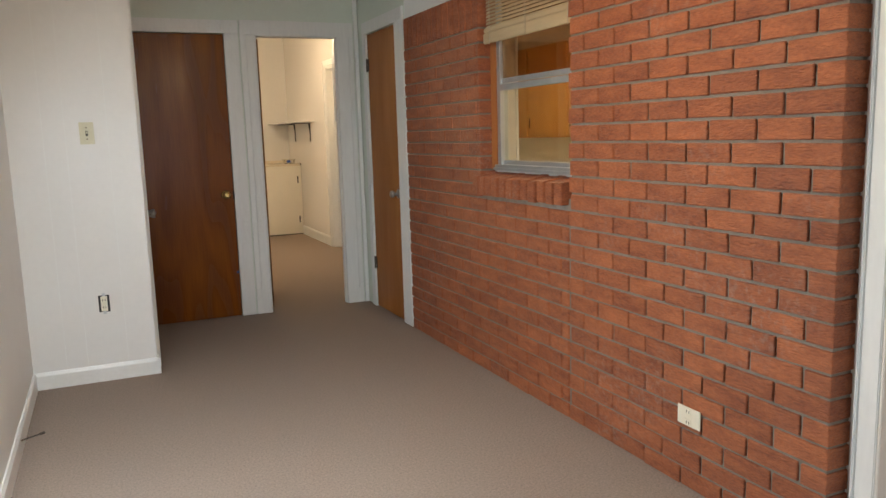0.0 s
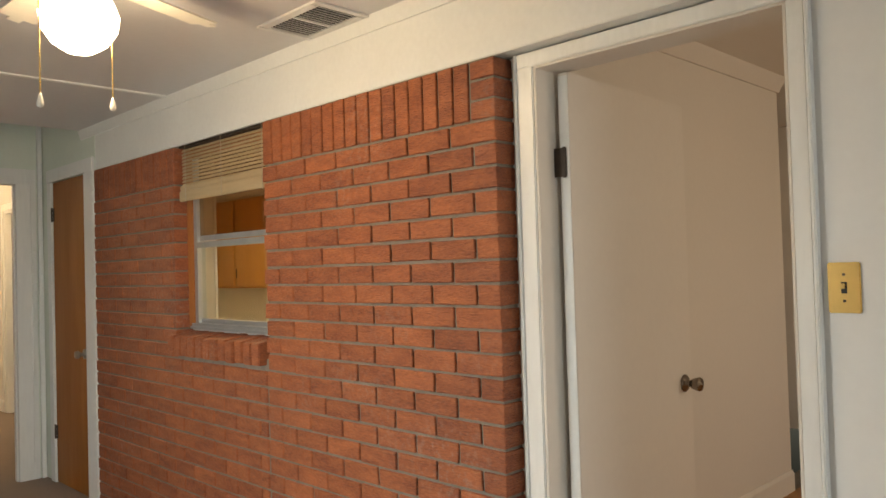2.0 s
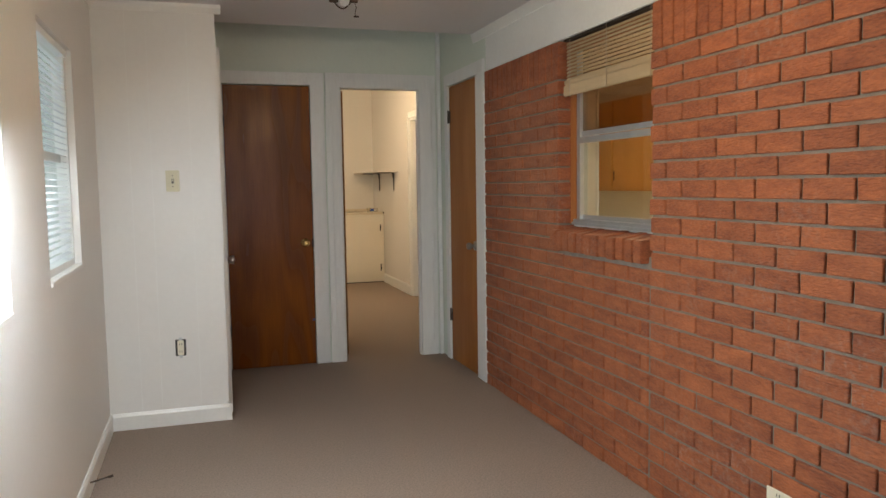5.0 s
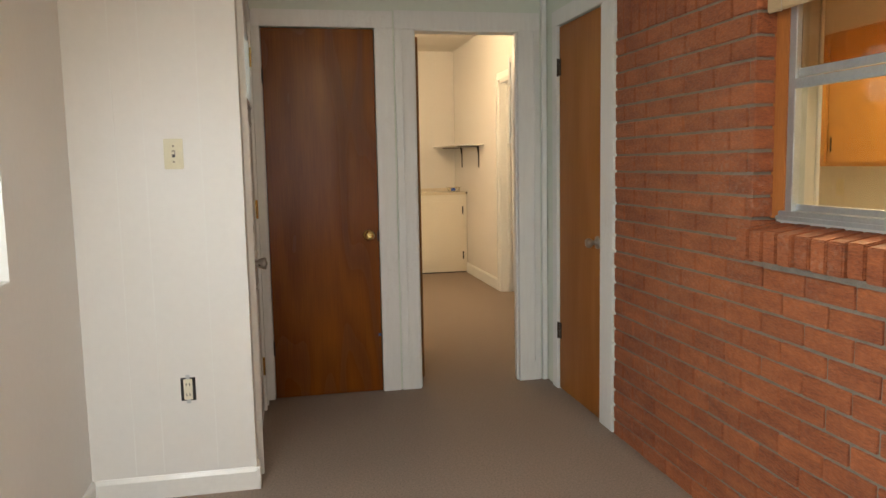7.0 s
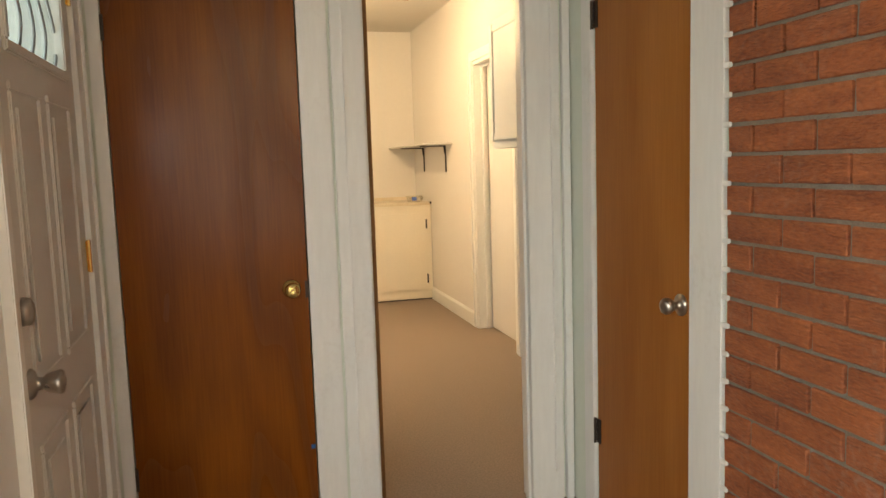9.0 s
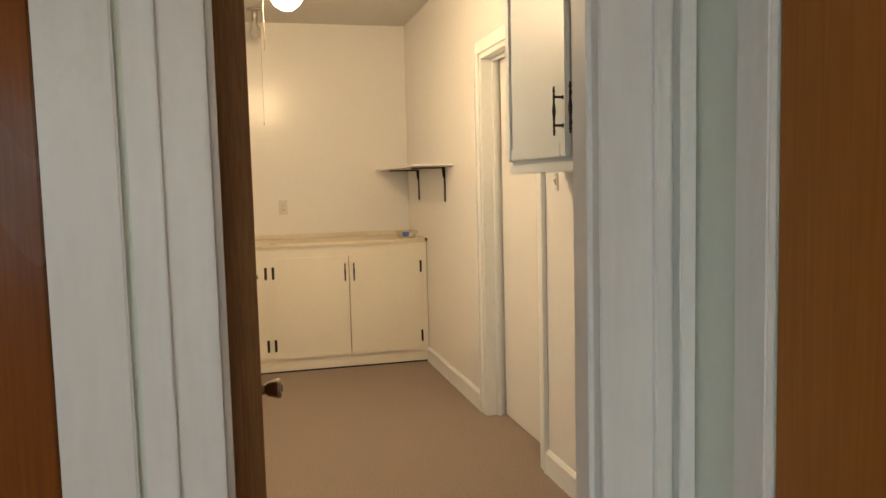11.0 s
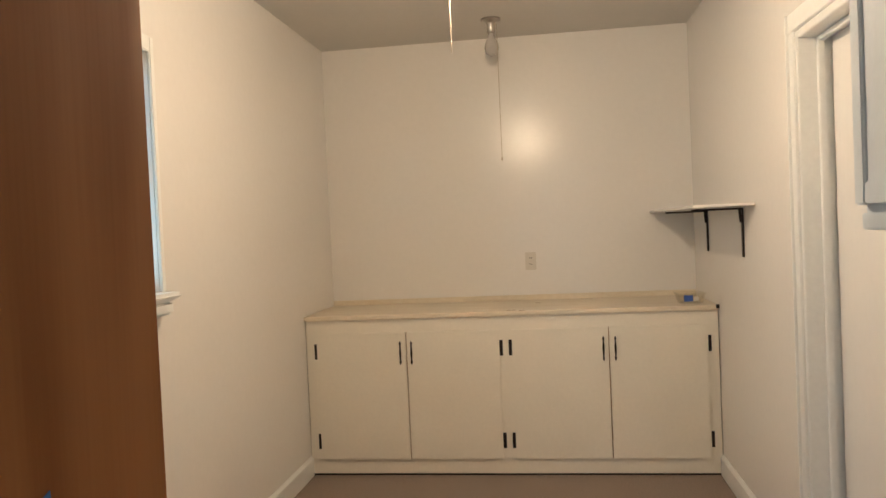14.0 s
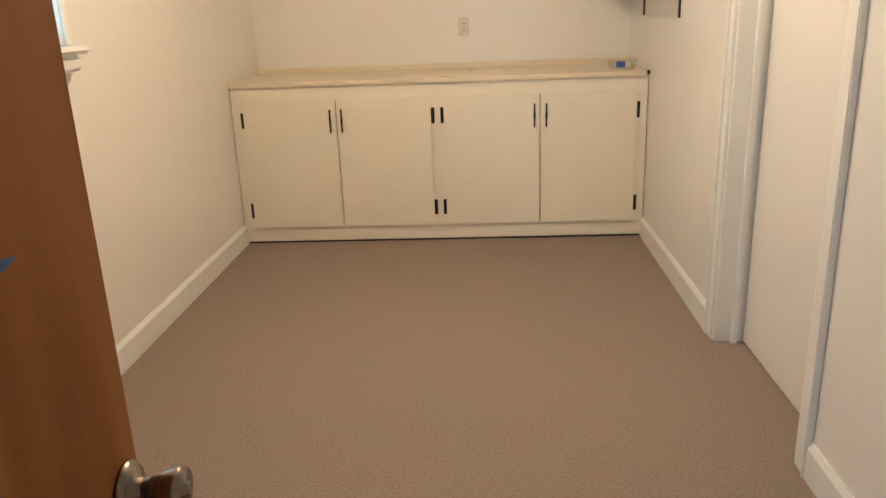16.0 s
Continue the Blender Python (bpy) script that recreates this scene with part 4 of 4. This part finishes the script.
# kitchen beyond the pass-through
kc = empty("kitchen_wall_cabinet", pose(4.198, 6.0, 1.23, 0, 0, -90), "golden brown wooden kitchen wall cabinets", "cabinet")
boxes("body", M_CABWOOD, [(-1.2, 1.6, -0.30, 0, 0, 0.85)], kc)
for i in range(4):
    x0 = -1.2 + i * 0.70
    dr = boxes("door", M_CABWOOD, [(x0 + 0.012, x0 + 0.688, -0.32, -0.301, 0.02, 0.83)], kc, bevel=0.006)
    bm = bmesh.new()
    lathe(bm, [(0.0005, -0.05), (0.006, -0.04), (0.004, 0), (0.006, 0.04), (0.0005, 0.05)], pose(x0 + 0.06, -0.335, 0.14), 10)
    finish("handle", bm, M_BLACK, dr)

# ---- shelf brackets, teeth of caulk, floor boards and bricks: many alike pieces ----
for y in (-0.43, -1.24):
    bm = bmesh.new()
    box(bm, -0.008, -0.001, y - 0.012, y + 0.012, -0.235, -0.003)
    box(bm, -0.235, -0.008, y - 0.012, y + 0.012, -0.010, -0.001)
    a, b = Vector((-0.008, y, -0.07)), Vector((-0.016, y, -0.008))
    cyl(bm, 0.009, 0.006, (b - a).length, Matrix.Translation(a) @ (b - a).to_track_quat("Z", "Y").to_matrix().to_4x4(), 8)
    finish("bracket", bm, M_BLACK, sh)

PITCH, COURSE, JOINT = 0.205, 0.0735, 0.010
structure("caulk_teeth", M_TRIM, [(1.893, 1.902, 4.664, 4.692, k * COURSE - 0.008, k * COURSE + 0.005) for k in range(1, 27)], "dried white caulk in the brick joints", "trim", 0.002)

boards = {}
for r_ in range(49):
    for k in range(-1, 4):
        x0, x1 = 2.12 + k * 1.2 + 0.4 * (r_ % 3), 3.316 + k * 1.2 + 0.4 * (r_ % 3)
        x0, x1 = max(x0, 2.104), min(x1, 6.39)
        if x1 - x0 < 0.1:
            continue
        key = round(x1 - x0, 2)
        if key not in boards:
            bm = bmesh.new()
            box(bm, -key / 2, key / 2, -0.0372, 0.0372, 0.0, 0.02)
            ob = finish("plank", bm, M_HARDWOOD, bevel=0.0015)
            boards[key] = ob.data
        else:
            ob = new("plank", boards[key])
        ob.parent = bpy.data.objects["floor_bedroom"]
        ob.location = ((x0 + x1) / 2, 1.60 - r_ * 0.075, 0)

brick_wall = wall("wall_brick", M_MORTAR, "x", 1.9095, 1.998, 1.447, 4.687, 0, 2.03, [(2.766, 3.634, 1.0, 2.03)], "red brick veneer with recessed grey mortar", "brick wall")
shapes = {}


def brick_mesh(length, height, variant):
    key = (round(length, 3), round(height, 3), variant)
    if key not in shapes:
        rnd = random.Random(hash(key) % 9973)
        bm = bmesh.new()
        box(bm, 0.0, 0.090, -length / 2, length / 2, -height / 2, height / 2)
        for v in bm.verts:
            v.co += Vector((rnd.uniform(-0.0015, 0.0015), rnd.uniform(-0.0015, 0.0015), rnd.uniform(-0.0014, 0.0014)))
        bmesh.ops.bevel(bm, geom=[e for e in bm.edges if min(e.verts[0].co.x, e.verts[1].co.x) < 0.01], offset=0.0028, segments=1, affect="EDGES")
        bmesh.ops.recalc_face_normals(bm, faces=bm.faces)
        me = bpy.data.meshes.new("brick")
        bm.to_mesh(me)
        bm.free()
        me.materials.append(M_BRICK)
        shapes[key] = me
    return shapes[key]


rng = random.Random(7)
rest = bmesh.new()


def lay(y0, y1, z0, z1):
    """One brick in the wall's face between the joints."""
    me = brick_mesh(y1 - y0, z1 - z0, rng.randrange(4))
    m = pose(1.90 + rng.uniform(-0.0015, 0.0015), (y0 + y1) / 2, (z0 + z1) / 2, rng.uniform(-0.5, 0.5), 0, rng.uniform(-0.5, 0.5))
    if (y0 + y1) / 2 < 3.62:
        ob = new("brick", me)
        ob.parent, ob.matrix_basis = brick_wall, m
    else:
        k = len(rest.verts)
        rest.from_mesh(me)
        rest.verts.ensure_lookup_table()
        for v in rest.verts[k:]:
            v.co = m @ v.co


for row in range(25):
    z0, z1 = row * COURSE + 0.002, row * COURSE + COURSE - JOINT + 0.002
    y, first = 1.44, row % 2
    while y < 2.70:
        end = min(y + (PITCH / 2 if first else PITCH) - JOINT, 2.775)
        lay(y, end, z0, z1)
        y, first = end + JOINT, 0
    stop, y, first = (2.785 if row < 13 else 3.62), 4.68, (row + 1) % 2
    while y > stop + 0.03:
        end = max(y - (PITCH / 2 if first else PITCH) + JOINT, stop)
        lay(end, y, z0, z1)
        y, first = end - JOINT, 0
top0 = 25 * COURSE + 0.002
for lo, hi in ((1.552, 2.775), (3.62, 4.68)):
    n = round((hi - lo) / COURSE)
    for i in range(n):
        a = lo + i * (hi - lo) / n
        lay(a, a + (hi - lo) / n - JOINT * 0.8, top0, 2.026)
for i in range(3):
    lay(1.44, 1.542, top0 + i * 0.0645, top0 + i * 0.0645 + 0.056)
ob = finish("brick_courses", rest, M_BRICK, brick_wall)
tagged(ob, kind="stuff")
sill = None
for i in range(12):
    if sill is None:
        bm = bmesh.new()
        box(bm, -0.062, 0.065, -0.0315, 0.0315, -0.072, 0.045)
        for v in bm.verts:
            if v.co.z > 0 and v.co.x < 0:
                v.co.z -= 0.022
        ob = finish("sill_brick", bm, M_BRICK, bevel=0.004)
        sill = ob.data
    else:
        ob = new("sill_brick", sill)
    ob.parent = brick_wall
    ob.location = (1.930 + rng.uniform(-0.003, 0.003), 2.822 + i * 0.0735, 1.045 + rng.uniform(-0.003, 0.003))
